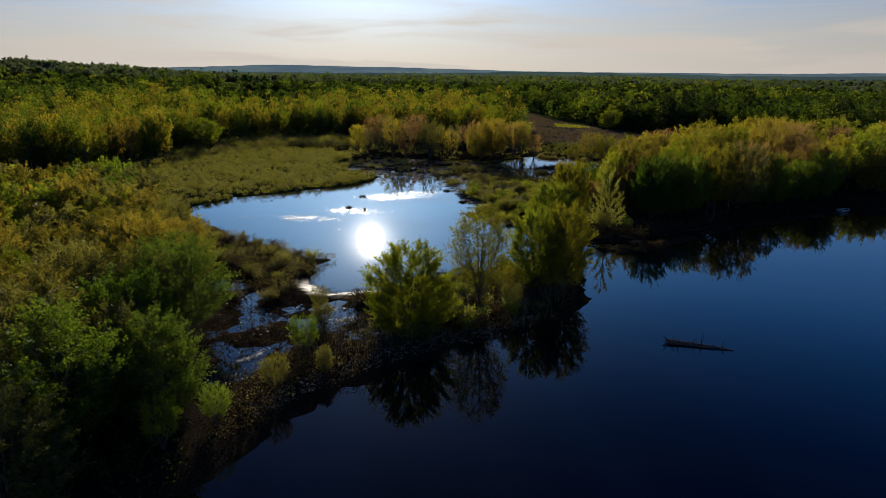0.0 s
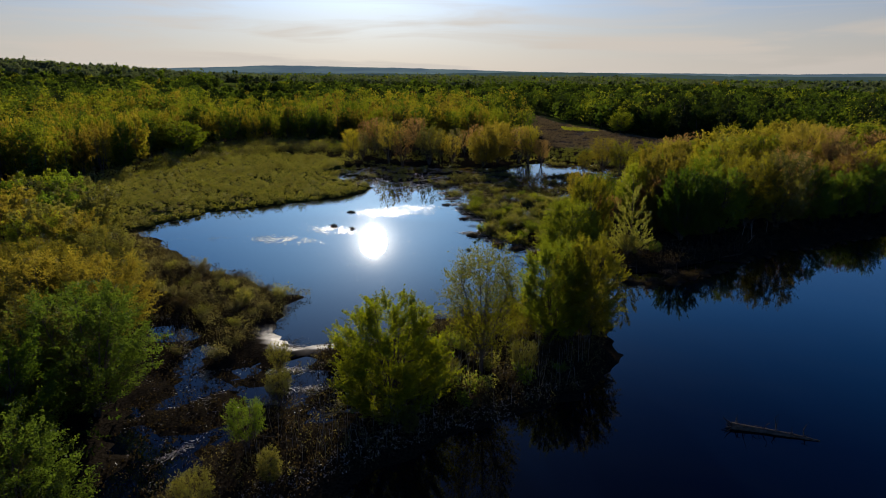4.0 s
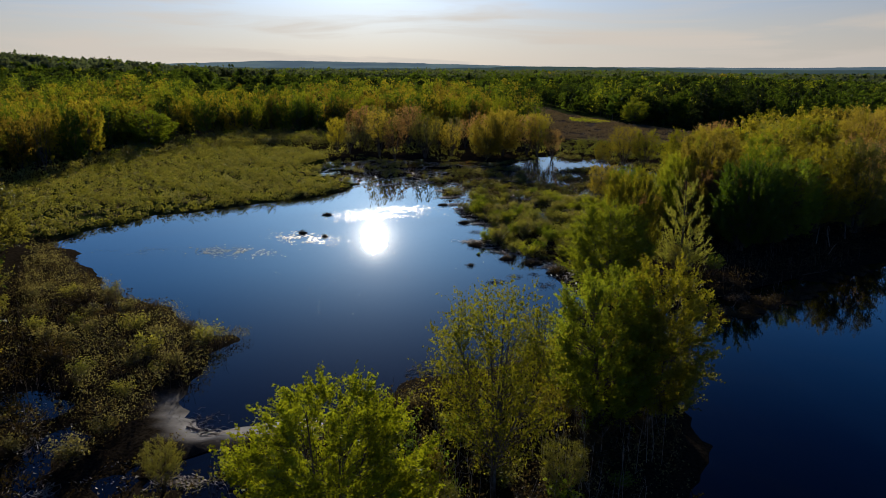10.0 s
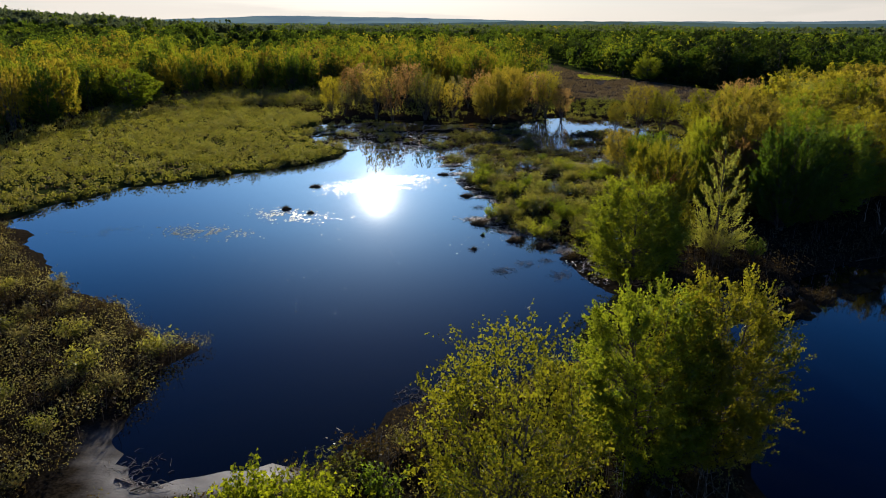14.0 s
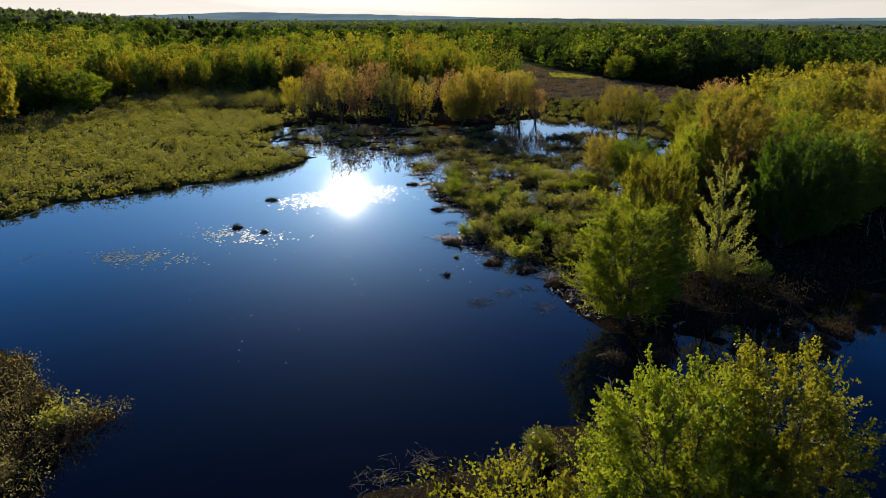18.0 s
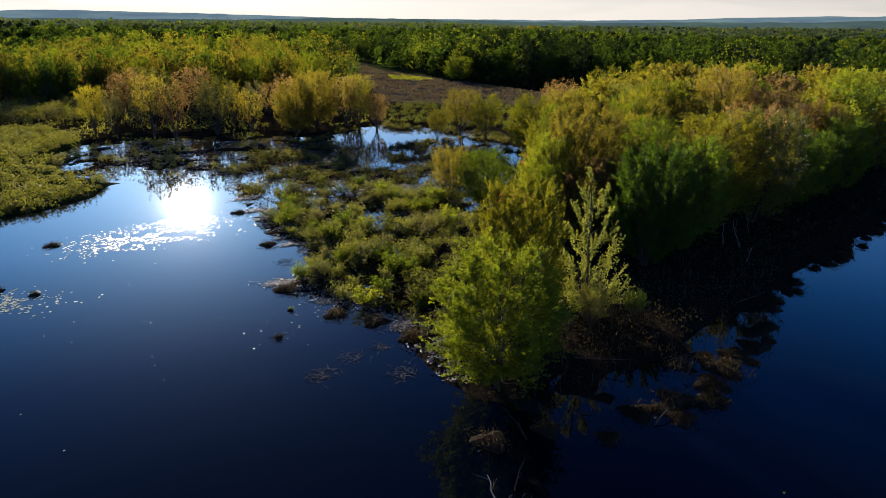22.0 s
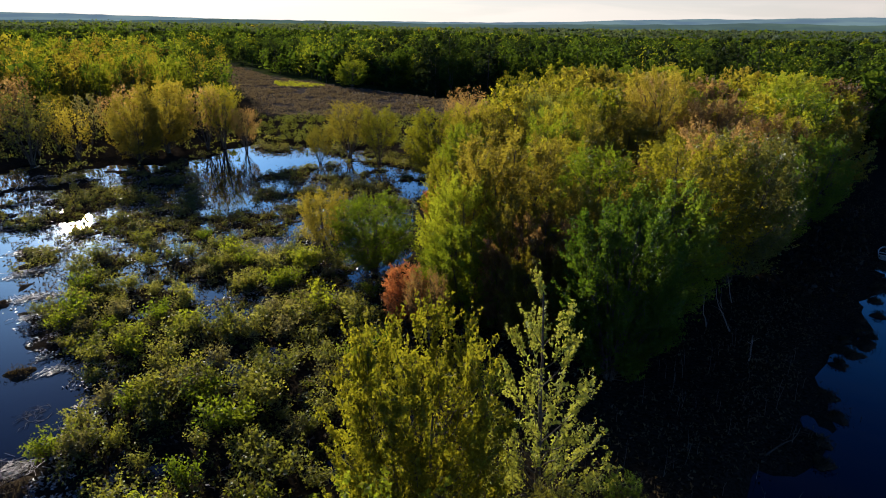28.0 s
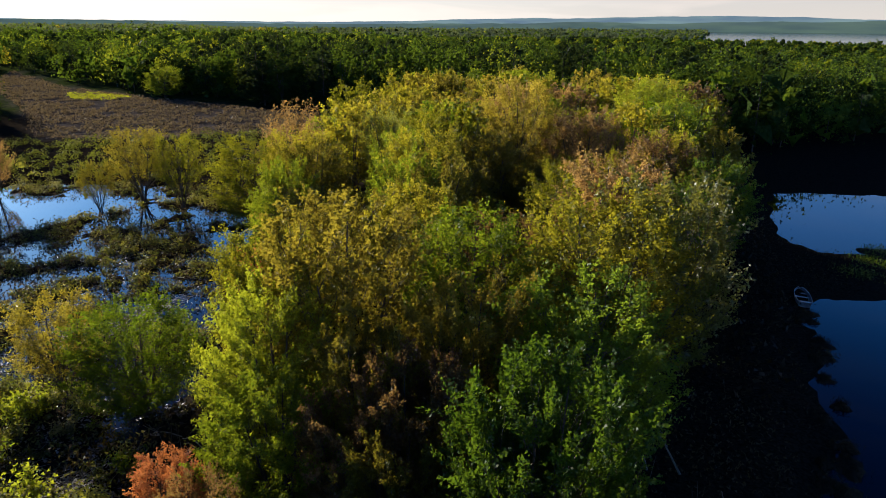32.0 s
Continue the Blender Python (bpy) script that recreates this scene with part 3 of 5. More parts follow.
def model(kind, fine):
    """The shared meshes of one kind of tree, 10 m high, from fine (0) to coarse (4)."""
    key = (kind, fine)
    if key not in MODELS:
        style, var = kind.rsplit("_", 1)
        seed = 17 * int(var) + 5 * len(style)
        r = {"vase": 4.0, "round": 3.6, "column": 3.1, "cone": 2.9, "airy": 3.4, "pine": 2.7, "dome": 3.4, "mound": 4.0, "plume": 3.3}[style]
        dense = {"airy": 0.52, "cone": 0.75, "dome": 0.36}.get(style, 1.0)
        limbs, twigs, blades, size, spread = ((190, 12, 27, 0.098, 0.080), (150, 10, 26, 0.104, 0.11), (130, 9, 22, 0.114, 0.13), (76, 7, 11, 0.24, 0.18), (46, 4, 10, 0.36, 0.25))[fine]
        share = {"cone": 0.26, "mound": 1.35, "airy": 0.85, "dome": 0.9}.get(style, 1.0)
        limbs = int(limbs * share)
        MODELS[key] = tree_meshes(style, 10.0, r, limbs, twigs, int(blades * (0.28 if style == "airy" and fine == 3 else dense)), size, seed, spread)
    return MODELS[key]


TREE_LABEL = {
    "green": "leafy green swamp tree in fresh spring leaf", "bright": "bright green swamp maple in young leaf", "lime": "yellow-green tree in young spring leaf",
    "olive": "olive-gold swamp tree with thin young leaves", "russet": "reddish-brown budding maple with thin crown", "red": "small red-leaved maple at the marsh edge",
    "moss": "dull green swamp tree in young leaf", "grey": "grey-green thinly leafed tree", "pale": "pale silvery-green poplar with upswept branches", "dark": "dark green broadleaf tree in dense wood", "pine": "dark green conifer with layered branches",
}


def plant(kind, colour, x, y, h, spin=0.0, wide=1.0, fine=0, group="swamp trees", label=""):
    trunk, crown = model(kind, fine)
    z = float(height(np.array([x]), np.array([y]))[0])
    base = new("tree")
    base.matrix_world = Matrix.LocRotScale((x, y, max(z, -0.35)), Euler((0, 0, spin)), (h / 10 * wide, h / 10 * wide, h / 10))
    part("trunk", trunk, base)
    c = part("crown", crown, base)
    c.material_slots[0].link = "OBJECT"
    c.material_slots[0].material = LEAF[colour]
    return tagged(base, label or TREE_LABEL[colour], "tree", group)


# the trees that stand out one by one: kind, leaf, x, y, height, turn, width, detail, label
SINGLE = (
    ("mound_3", "spring", -11.5, 63.8, 9.9, 1.4, 1.22, 0, "round bright green maple on the narrow bank"),
    ("dome_1", "lime", -5.2, 71.1, 12.6, 1.0, 0.84, 0, "thin grey-green tree with bare forked stems"),
    ("round_5", "bright", 0.6, 80.9, 11.0, 0.0, 0.92, 0, "dense green tree at the lake edge"),
    ("round_6", "lime", 3.9, 82.2, 11.3, 2.0, 0.86, 0, "olive-brown leafing tree at the lake edge"),
    ("round_7", "bright", 0.9, 108.6, 10.3, 0.9, 1.16, 0, "dense yellow-green tree at the point's tip"),
    ("plume_1", "lime", 3.3, 116.2, 12.8, 0.2, 0.82, 0, "feathery grey-green tree with many upright stems"),
    ("cone_1", "pale", 9.8, 120.3, 12.1, 0.0, 0.98, 0, "pale spiky poplar with upswept branches"),
    ("airy_2", "moss", 9.3, 116.6, 3.8, 0.7, 1.0, 1, "thin yellow-green sapling beneath the poplar"),
    ("airy_3", "dark", 13.4, 118.4, 2.6, 1.7, 1.1, 1, "small leafy sapling on the dark shore"),
    ("plume_2", "green", 18.6, 131.0, 12.0, 0.3, 1.0, 0, "green plumed tree with pale leaf tips"),
    ("vase_3", "bright", 4.9, 154.5, 8.2, 1.2, 1.15, 1, "round yellow-green tree standing in marsh water"),
    ("airy_1", "olive", 0.4, 158.0, 7.6, 2.2, 1.05, 1, "thin olive-brown tree standing in marsh water"),
    ("round_3", "red", 6.1, 141.5, 5.2, 0.0, 0.95, 1, ""),
    ("round_3", "red", 13.3, 166.0, 6.0, 1.1, 0.8, 2, ""),
    ("airy_2", "russet", 7.4, 138.4, 5.6, 1.0, 0.9, 1, "thin reddish-brown sapling at the marsh edge"),
    ("vase_3", "olive", 52.5, 190.0, 16.4, 0.6, 0.85, 2, "tall olive-brown tree rising above the point's wood"),
    ("airy_2", "pale", 36.6, 196.3, 12.4, 0.3, 1.0, 2, "pale silvery-green tree at the wood's back"),
    ("plume_1", "olive", 16.3, 147.8, 14.0, 1.0, 1.15, 1, "tall golden-olive tree with many upright stems"),
    ("plume_2", "lime", 12.8, 153.5, 11.2, 2.0, 0.95, 1, ""),
    ("plume_3", "olive", 20.5, 141.0, 11.0, 0.4, 1.0, 1, ""),
    ("mound_1", "bright", 10.9, 141.0, 8.4, 0.5, 1.1, 1, "broad yellow-green tree at the marsh edge"),
    ("mound_2", "bright", 11.6, 145.6, 10.8, 1.3, 0.95, 1, "rounded yellow-green tree behind the red maple"),
    ("plume_1", "olive", 15.0, 140.6, 9.8, 2.7, 0.9, 1, ""),
    ("plume_2", "russet", 13.4, 138.4, 8.0, 0.9, 0.9, 1, ""),
    ("plume_1", "russet", 16.2, 137.4, 9.6, 1.7, 0.95, 1, ""),
    ("plume_3", "olive", 14.6, 135.4, 8.2, 0.3, 0.9, 1, ""),
    ("mound_2", "dark", 21.8, 135.2, 9.4, 1.9, 0.95, 1, ""),
    ("round_1", "green", 26.0, 138.6, 11.6, 0.4, 1.1, 1, ""),
    ("vase_2", "lime", 31.5, 145.0, 13.4, 2.4, 1.15, 1, ""),
    ("round_2", "bright", 24.5, 148.5, 12.2, 0.8, 1.15, 1, ""),
    ("plume_2", "russet", 41.4, 156.5, 13.1, 1.1, 1.1, 2, ""),
    ("mound_1", "bright", 81.7, 197.3, 15.0, 0.0, 1.3, 2, "broad bright green tree at the point's root"),
    ("vase_1", "bright", 75.0, 187.0, 13.0, 0.9, 1.15, 2, ""),
    ("mound_2", "lime", 90.5, 205.0, 14.0, 1.9, 1.2, 2, ""),
    ("round_1", "bright", 98.0, 214.0, 13.0, 0.4, 1.2, 2, ""),
    ("airy_1", "olive", 5.5, 210.7, 10.2, 1.5, 1.15, 2, "olive-pink budding tree standing in marsh water"),
    ("airy_3", "russet", 23.6, 196.3, 12.0, 2.5, 1.0, 2, ""),
    ("airy_2", "russet", -13.2, 221.5, 8.6, 0.4, 0.9, 2, ""),
    ("airy_4", "olive", 0.3, 208.1, 7.0, 0.9, 0.95, 2, "thin olive tree standing in marsh water"),
    ("airy_3", "lime", 10.3, 205.3, 10.0, 1.9, 1.0, 2, "thin yellow-green tree standing in marsh water"),
    ("round_2", "lime", 17.2, 189.7, 11.0, 0.7, 1.2, 2, "round golden-green tree at the marsh edge"),
    ("airy_1", "russet", 32.3, 235.5, 10.0, 0.7, 1.3, 3, ""),
    ("vase_2", "olive", -26.7, 219.6, 12.6, 0.2, 1.2, 2, "broad golden-olive tree in the flooded patch"),
    ("vase_1", "olive", -30.1, 213.6, 11.6, 2.2, 1.05, 2, "broad golden-olive tree in the flooded patch"),
    ("airy_2", "russet", 63.8, 209.0, 14.0, 0.5, 0.9, 2, ""),
    ("airy_3", "lime", -17.6, 225.2, 12.2, 0.5, 0.95, 2, "slender yellow-green tree beside flooded channel"),
    ("airy_3", "lime", -73.0, 213.0, 10.2, 1.0, 0.9, 2, "slender yellow-green tree beside the flooded wood"),
    ("round_2", "bright", -131.0, 209.0, 12.0, 0.4, 1.5, 3, "round fresh green tree at the wood's edge"),
    ("round_1", "bright", -136.0, 221.0, 9.0, 1.4, 1.4, 3, "round fresh green tree at the wood's edge"),
    ("round_3", "bright", 13.8, 347.0, 10.0, 0.5, 1.7, 2, "rounded bright green tree at the field's edge"),
    ("round_1", "bright", 3.0, 417.0, 10.5, 0.5, 2.0, 3, "rounded bright green tree at the field's edge"),
)
for kind, leaf, x, y, h, turn, wide, fine, label in SINGLE:
    plant(kind, leaf, x, y, h, turn, wide, fine, label=label)
TAKEN = [(row[2], row[3]) for row in SINGLE] + [(10.4, 131.0), (9.6, 127.0)]


def grove(poly, spacing, seed, kinds, colours, h0, h1, fine, group, gap=3.2, shore=0.0, wide=0.92):
    rng = np.random.default_rng(seed)
    for x, y in zip(*scatter(poly, spacing, seed)):
        if min(math.hypot(x - a, y - b) for a, b in TAKEN) < gap or float(inside(np.array([x]), np.array([y]), LAKE)[0]) > -shore:
            continue
        # darker leaf colours paint in the shade on the point's lake side
        shaded_shore = float(inside(np.array([x]), np.array([y]), LAKE)[0]) > -19 and x > 4 and y < 166
        colour = ("green", "dark", "moss", "green")[rng.integers(4)] if shaded_shore else colours[rng.integers(len(colours))]
        plant(kinds[rng.integers(len(kinds))], colour, x, y, rng.uniform(h0, h1), rng.uniform(0, 6.3), wide * rng.uniform(0.87, 1.14), 2 if group == "trees on the west bank" and fine == 3 and x > -62 else fine, group)


POINT_NEAR = [(5, 112), (13, 110), (25, 123), (33, 131), (40, 137), (36, 146), (24, 150), (11, 150), (9, 146), (12, 138), (8, 124)]
POINT_MIDDLE = [(40, 138), (50, 144), (60, 153), (70, 166), (62, 184), (26, 190), (16, 182), (11, 163), (11, 151), (24, 151), (36, 147)]
POINT_FAR = [(71, 170), (80, 184), (98, 196), (110, 208), (104, 234), (70, 262), (44, 232), (26, 205), (17, 190), (26, 191), (62, 185)]
MIXED = ["lime", "olive", "lime", "moss", "lime", "olive", "russet", "olive", "lime", "bright"]
grove(POINT_NEAR, 6.4, 3, ["mound_1", "plume_1", "round_1", "mound_2", "plume_3"], ["olive", "russet", "olive", "moss", "olive"], 8.0, 12.0, 1, "trees on the point", 5.0, 11.0, 1.05)
grove(POINT_MIDDLE, 7.0, 8, ["mound_1", "plume_1", "plume_4", "round_1", "plume_2", "plume_3"], MIXED, 8.0, 14.0, 2, "trees on the point", 4.5, 10.0, 1.05)
grove(POINT_FAR, 7.0, 4, ["mound_1", "plume_2", "plume_4", "mound_2", "plume_1", "airy_1"], ["lime", "olive", "lime", "olive", "russet", "bright", "lime"], 8.5, 14.0, 3, "trees on the point", 3.2, 5.0, 1.1)
PATCH = [(-84, 238), (-70, 208), (-52, 205), (-40, 210), (-22, 218), (-14, 230), (-22, 240), (-60, 244)]
grove(PATCH, 8.2, 5, ["airy_1", "airy_2", "airy_3", "airy_4"], ["olive", "moss", "russet", "russet", "grey"], 6.5, 13.0, 3, "trees in the flooded patch", 3.2, 0.0, 0.92)
BANK_NEAR = [(-27, 22), (-26, 40), (-31, 52), (-38, 64), (-42, 69), (-44, 62), (-36, 46), (-33, 20)]
BANK_FAR = [(-43, 70), (-60, 91), (-78, 107), (-98, 114), (-108, 100), (-64, 56), (-48, 34), (-34, 20), (-37, 46), (-45, 62)]
grove(BANK_NEAR, 5.8, 6, ["vase_1", "vase_2", "mound_1", "plume_2"], ["olive", "moss", "dark", "dark", "moss", "green", "dark"], 8.5, 11.5, 2, "trees on the west bank", 3.2, 0.0, 1.1)
grove(BANK_FAR, 6.4, 7, ["vase_1", "mound_1", "round_1", "plume_2", "vase_2"], ["moss", "green", "olive", "moss", "olive", "bright"], 8.5, 11.5, 3, "trees on the west bank", 3.2, 0.0, 1.1)
for x, y, h, c in ((-19, 47, 3.6, "moss"), (-16.5, 52, 2.6, "moss"), (-20, 55, 4.2, "green"), (-21.5, 63, 3.4, "moss"), (-9, 60.5, 2.2, "moss"), (-7.5, 67.5, 3.2, "moss"), (-9, 71.5, 2.6, "olive"),
                   (-1.5, 72, 3.8, "moss"), (-2.5, 79, 3.6, "olive"), (0, 84, 3.6, "green"), (3.5, 86.5, 3.0, "moss"), (-3.5, 85, 2.6, "olive"), (-0.5, 90, 2.8, "pale"), (-5, 89, 2.4, "pale"),
                   (-24, 68, 3.2, "moss"), (-21, 41, 3.6, "green"), (-23, 37, 4.2, "bright")):
    plant("airy_2" if h > 3 else "column_1", c, x, y, h, x, 1.05, 1, "saplings on the narrow bank", "thin leafing sapling on the narrow bank")


# ---- woods ----
def corners(mesh, sides):
    v, f = np.empty(len(mesh.vertices) * 3, np.float32), np.empty(len(mesh.loops), np.int32)
    mesh.vertices.foreach_get("co", v)
    mesh.loops.foreach_get("vertex_index", f)
    return v.reshape(-1, 3), f.reshape(-1, sides)


def stand(poly, spacing, seed, kinds, colours, h0, h1, wide, place):
    """The trees of a wood's edge, whole trees joined into one mass for each leaf colour."""
    rng = np.random.default_rng(seed)
    masses, stems = {}, []
    for x, y in zip(*scatter(poly, spacing, seed)):
        kind, colour = kinds[rng.integers(len(kinds))], colours[rng.integers(len(colours))]
        if min(math.hypot(x - a, y - b) for a, b in TAKEN) < 5 or float(depth(np.array([x]), np.array([y]))[0]) > -2:
            continue
        colour = "pine" if kind.startswith("pine") else colour
        h, a = rng.uniform(h0, h1) * (1.15 if colour == "pine" else 1.0), rng.uniform(0, 6.28)
        w = h / 10 * wide * rng.uniform(0.8, 1.2)
        turn = np.array([[math.cos(a) * w, math.sin(a) * w, 0], [-math.sin(a) * w, math.cos(a) * w, 0], [0, 0, h / 10]])
        foot = np.array([x, y, float(height(np.array([x]), np.array([y]))[0])])
        trunk, crown = model(kind, 4)
        (cv, cf), (tv, tf) = corners(crown, 3), corners(trunk, 4)
        masses.setdefault(colour, []).append((cv @ turn + foot, cf))
        stems.append((tv @ turn + foot, tf))
    names = {"pine": "dark conifer", "bright": "bright green", "lime": "yellow-green", "olive": "olive-brown", "green": "green", "dark": "dark green"}
    for colour, pieces in masses.items():
        tagged(new("woods", mesh_of("woods", *joined(pieces), MASS[colour])), f"{names[colour]} trees along {place}", "woods", kind="stuff")
    tagged(new("tree_trunks", mesh_of("tree_trunks", *joined(stems), BARK, True)), "grey-brown trunks along " + place, "trunks", kind="stuff")


stand([(-124, 146), (-122, 170), (-131, 190), (-139, 212), (-138, 234), (-126, 256), (-100, 266), (-60, 266), (-30, 264), (-38, 300), (-80, 300), (-150, 285), (-168, 210), (-156, 146)], 6.6, 9, ["vase_1", "airy_2", "vase_2", "airy_3", "round_1"],
      ["lime", "bright", "green", "lime", "olive", "green", "bright"], 10.0, 15.5, 0.66, "the west wood's edge")
stand([(14, 362), (42, 308), (74, 280), (98, 258), (110, 215), (170, 235), (160, 290), (100, 340), (60, 372), (30, 420)], 8.0, 10, ["round_1", "mound_1", "round_2", "pine_1", "mound_2", "pine_2"],
      ["dark", "green", "dark", "green", "dark", "bright"], 11.0, 17.0, 1.15, "the east wood's edge")


def woods(name, colour, spots, sprays, blades, size, seed, stems, label=""):
    """Many far trees as one mass: sprays of leaves spread over each crown, on a trunk; spots are rows of x, y, height, radius."""
    rng = np.random.default_rng(seed)
    sp = np.asarray(spots)
    if not len(sp):
        return
    conifer = colour == "pine"
    z0 = height(sp[:, 0], sp[:, 1])
    m = len(sp)
    low = (0.12 if conifer else 0.16) if stems else 0.30
    k = np.repeat(np.arange(m), sprays)
    u = rng.random(len(k)) ** 0.75
    girth = 1.05 - u if conifer else np.sqrt(np.clip(1 - (1.85 * u - 0.9) ** 2, 0.03, 1))
    # each crown is lopsided in its own way
    az = rng.uniform(0, 2 * math.pi, len(k))
    lobe = 1 + 0.30 * np.sin(2 * az + rng.uniform(0, 6.28, m)[k]) * np.cos(5 * u + rng.uniform(0, 6.28, m)[k])
    rad = sp[k, 3] * girth * lobe * rng.random(len(k)) ** 0.4
    c = np.stack([sp[k, 0] + rad * np.cos(az), sp[k, 1] + rad * np.sin(az), z0[k] + sp[k, 2] * (low + (1 - low) * u)], 1)
    flat = np.stack([0.6 * np.cos(az), 0.6 * np.sin(az), np.full(len(k), 0.40)], 1) + rng.normal(0, 0.5, (len(k), 3))
    j = np.repeat(np.arange(len(k)), blades)
    wide = (0.20 * sp[k, 3])[j][:, None]
    p = c[j] + rng.normal(0, 1, (len(j), 3)) * wide * np.array([1, 1, 0.5 if conifer else 1.0])
    v, f = leaves(p, size * np.clip(sp[k, 3][j] / 2.8, 0.7, 1.05 if stems else 1.6), rng, 0.85, face=flat[j], jitter=0.35)
    # oversized inner leaves, added only to block sunlight through each crown
    q = np.repeat(np.arange(m), 16 if stems else 4)
    w = rng.random(len(q)) * 0.78
    g = 0.45 * sp[q, 3] * rng.random(len(q)) ** 0.5 * (1.0 - w * 0.8 if conifer else 1.0)
    a = rng.uniform(0, 2 * math.pi, len(q))
    blockers = np.stack([sp[q, 0] + g * np.cos(a), sp[q, 1] + g * np.sin(a), z0[q] + sp[q, 2] * (low + (1 - low) * w)], 1)
    v, f = joined([(v, f), leaves(blockers, (0.45 if stems else 0.6) * sp[q, 3], rng, 0.85)])
    tagged(new(name, mesh_of(name, v, f, MASS[colour])), label, "woods", kind="stuff")
    if stems:
        pieces = []
        for (x, y, h, r), z in zip(sp, z0):
            lean = rng.normal(0, 0.05, 2) * h
            pieces.append(tube([(x, y, z - 0.2), (x + lean[0] * 0.4, y + lean[1] * 0.4, z + h * 0.5), (x + lean[0], y + lean[1], z + h * 0.9)], 0.012 * h, 0.03, 4))
        tagged(new("tree_trunks", mesh_of("tree_trunks", *joined(pieces), BARK, True)), "grey-brown trunks of " + label, "trunks", kind="stuff")


def wood_spots(x, y, seed, h0, h1, slim):
    rng = np.random.default_rng(seed)
    h = rng.uniform(h0, h1, len(x)) * rng.uniform(0.65, 1.12, len(x)) * (0.85 + 0.3 * vnoise(x / 40, y / 40, 77))
    h = h * np.where((rng.random(len(x)) < 0.10) & (x < 100), 1.22, 1.0)
    # a low young wood before the far fields
    bearing, far = np.degrees(np.arctan2(x - 7, y)), np.hypot(x, y)
    h = h * np.where((bearing > -33) & (bearing < -24) & (far > 330) & (far < 760), 0.66, 1.0)
    h = h * np.clip(1.0 - (x - 170) / 200 * 0.38, 0.62, 1.0)
    return np.stack([x, y, h, h * slim * rng.uniform(0.75, 1.4, len(x))], 1)


def wooded(x, y):
    """Where far woods stand."""
    ok = (depth(x, y) < -4) & (inside(x, y, FIELD) < -6) & (np.hypot(x - 13.8, y - 347) > 8) & (inside(x, y, MEADOW) < -3) & (inside(x, y, EAST_MARSH) < -3)
    ok &= ~((x > 84) & (y < 222) & (depth(x, y) > -24)) & ~((x > -34) & (x < 62) & (y < 276))
    west = (x < -121 - 18 * np.clip((y - 174) / 36, 0, 1) + 14 * np.clip((y - 236) / 30, 0, 1)) & (y > 140)
    north = y > 255 + 25 * vnoise(x / 30, y / 30, 5) - np.clip((x - 60) * 1.3, 0, 125)
    behind = (x < -46 - (y - 10) * 0.78) & (y > -30) & (y < 140)
    return ok & (west | north | behind) & ~clearing(x, y)


def wedge(x, y):
    a = np.degrees(np.arctan2(x - 4, y + 8))
    return ((a > -51) & (a < 66)) | ((y < 145) & (x < -30) & (x > -170))


def ring(lo, hi, step, seed):
    rng = np.random.default_rng(seed)
    count = int(2 * hi * (hi + 90) / step ** 2)
    x, y = rng.uniform(-hi, hi, count), rng.uniform(-30, hi + 60, count)
    d = np.hypot(x, y - 60)
    ok = (d >= lo) & (d < hi) & wedge(x, y)
    x, y = x[ok], y[ok]
    ok = wooded(x, y)
    return x[ok], y[ok]


def plant_woods():
    east = [("green", 0.32), ("dark", 0.38), ("pine", 0.22), ("bright", 0.08)]
    west = [("bright", 0.28), ("lime", 0.20), ("green", 0.26), ("olive", 0.14), ("dark", 0.12)]
    # beyond 1 km most trees take the foliage with haze in its colour
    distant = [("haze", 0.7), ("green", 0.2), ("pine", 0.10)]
    names = {"haze": "haze-tinted", "pine": "dark conifer", "bright": "bright green", "lime": "yellow-green", "olive": "olive-brown", "green": "green", "dark": "dark green"}
    for tag, lo, hi, step, (sprays, blades), size, stems in (("bank", 60, 130, 7.5, (12, 6), 0.75, True), ("near", 130, 290, 6.6, (30, 8), 0.44, True), ("middle", 290, 520, 7.8, (15, 7), 0.80, True), ("far", 520, 1000, 9.0, (10, 7), 1.25, False), ("further", 1000, 2000, 15, (5, 4), 2.6, False), ("distant", 2000, 4200, 34, (3, 4), 5.0, False)):
        x, y = ring(lo, hi, step, int(step * 10))
        rng = np.random.default_rng(int(step))
        side = vnoise(x / 70, y / 70, 3) * 0.4 + 0.6 * np.clip(np.clip((x + 0.10 * y + 5) / 30, 0, 1) + np.clip((np.hypot(x, y) - 400) / 200, 0, 1) + np.clip(-(x + 0.72 * y) / 150, 0, 1) * (y > 320), 0, 1)
        pick, eastern = rng.random(len(x)), side + rng.normal(0, 0.08, len(x)) > 0.5
        place = "behind the west bank" if tag == "bank" else "on the " + tag + " plain"
        big = 1.0 if tag in ("bank", "near", "middle", "far") else 1.05
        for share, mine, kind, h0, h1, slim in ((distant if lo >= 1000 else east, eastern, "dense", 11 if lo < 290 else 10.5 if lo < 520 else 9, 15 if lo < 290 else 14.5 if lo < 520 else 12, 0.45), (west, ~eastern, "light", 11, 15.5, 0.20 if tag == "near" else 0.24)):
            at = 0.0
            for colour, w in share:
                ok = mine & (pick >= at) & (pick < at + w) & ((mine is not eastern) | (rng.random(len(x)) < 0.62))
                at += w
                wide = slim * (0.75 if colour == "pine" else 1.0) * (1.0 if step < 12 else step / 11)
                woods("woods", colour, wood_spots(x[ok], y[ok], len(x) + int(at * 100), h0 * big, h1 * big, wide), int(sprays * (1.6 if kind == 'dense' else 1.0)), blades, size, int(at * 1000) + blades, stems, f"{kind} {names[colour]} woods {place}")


plant_woods()
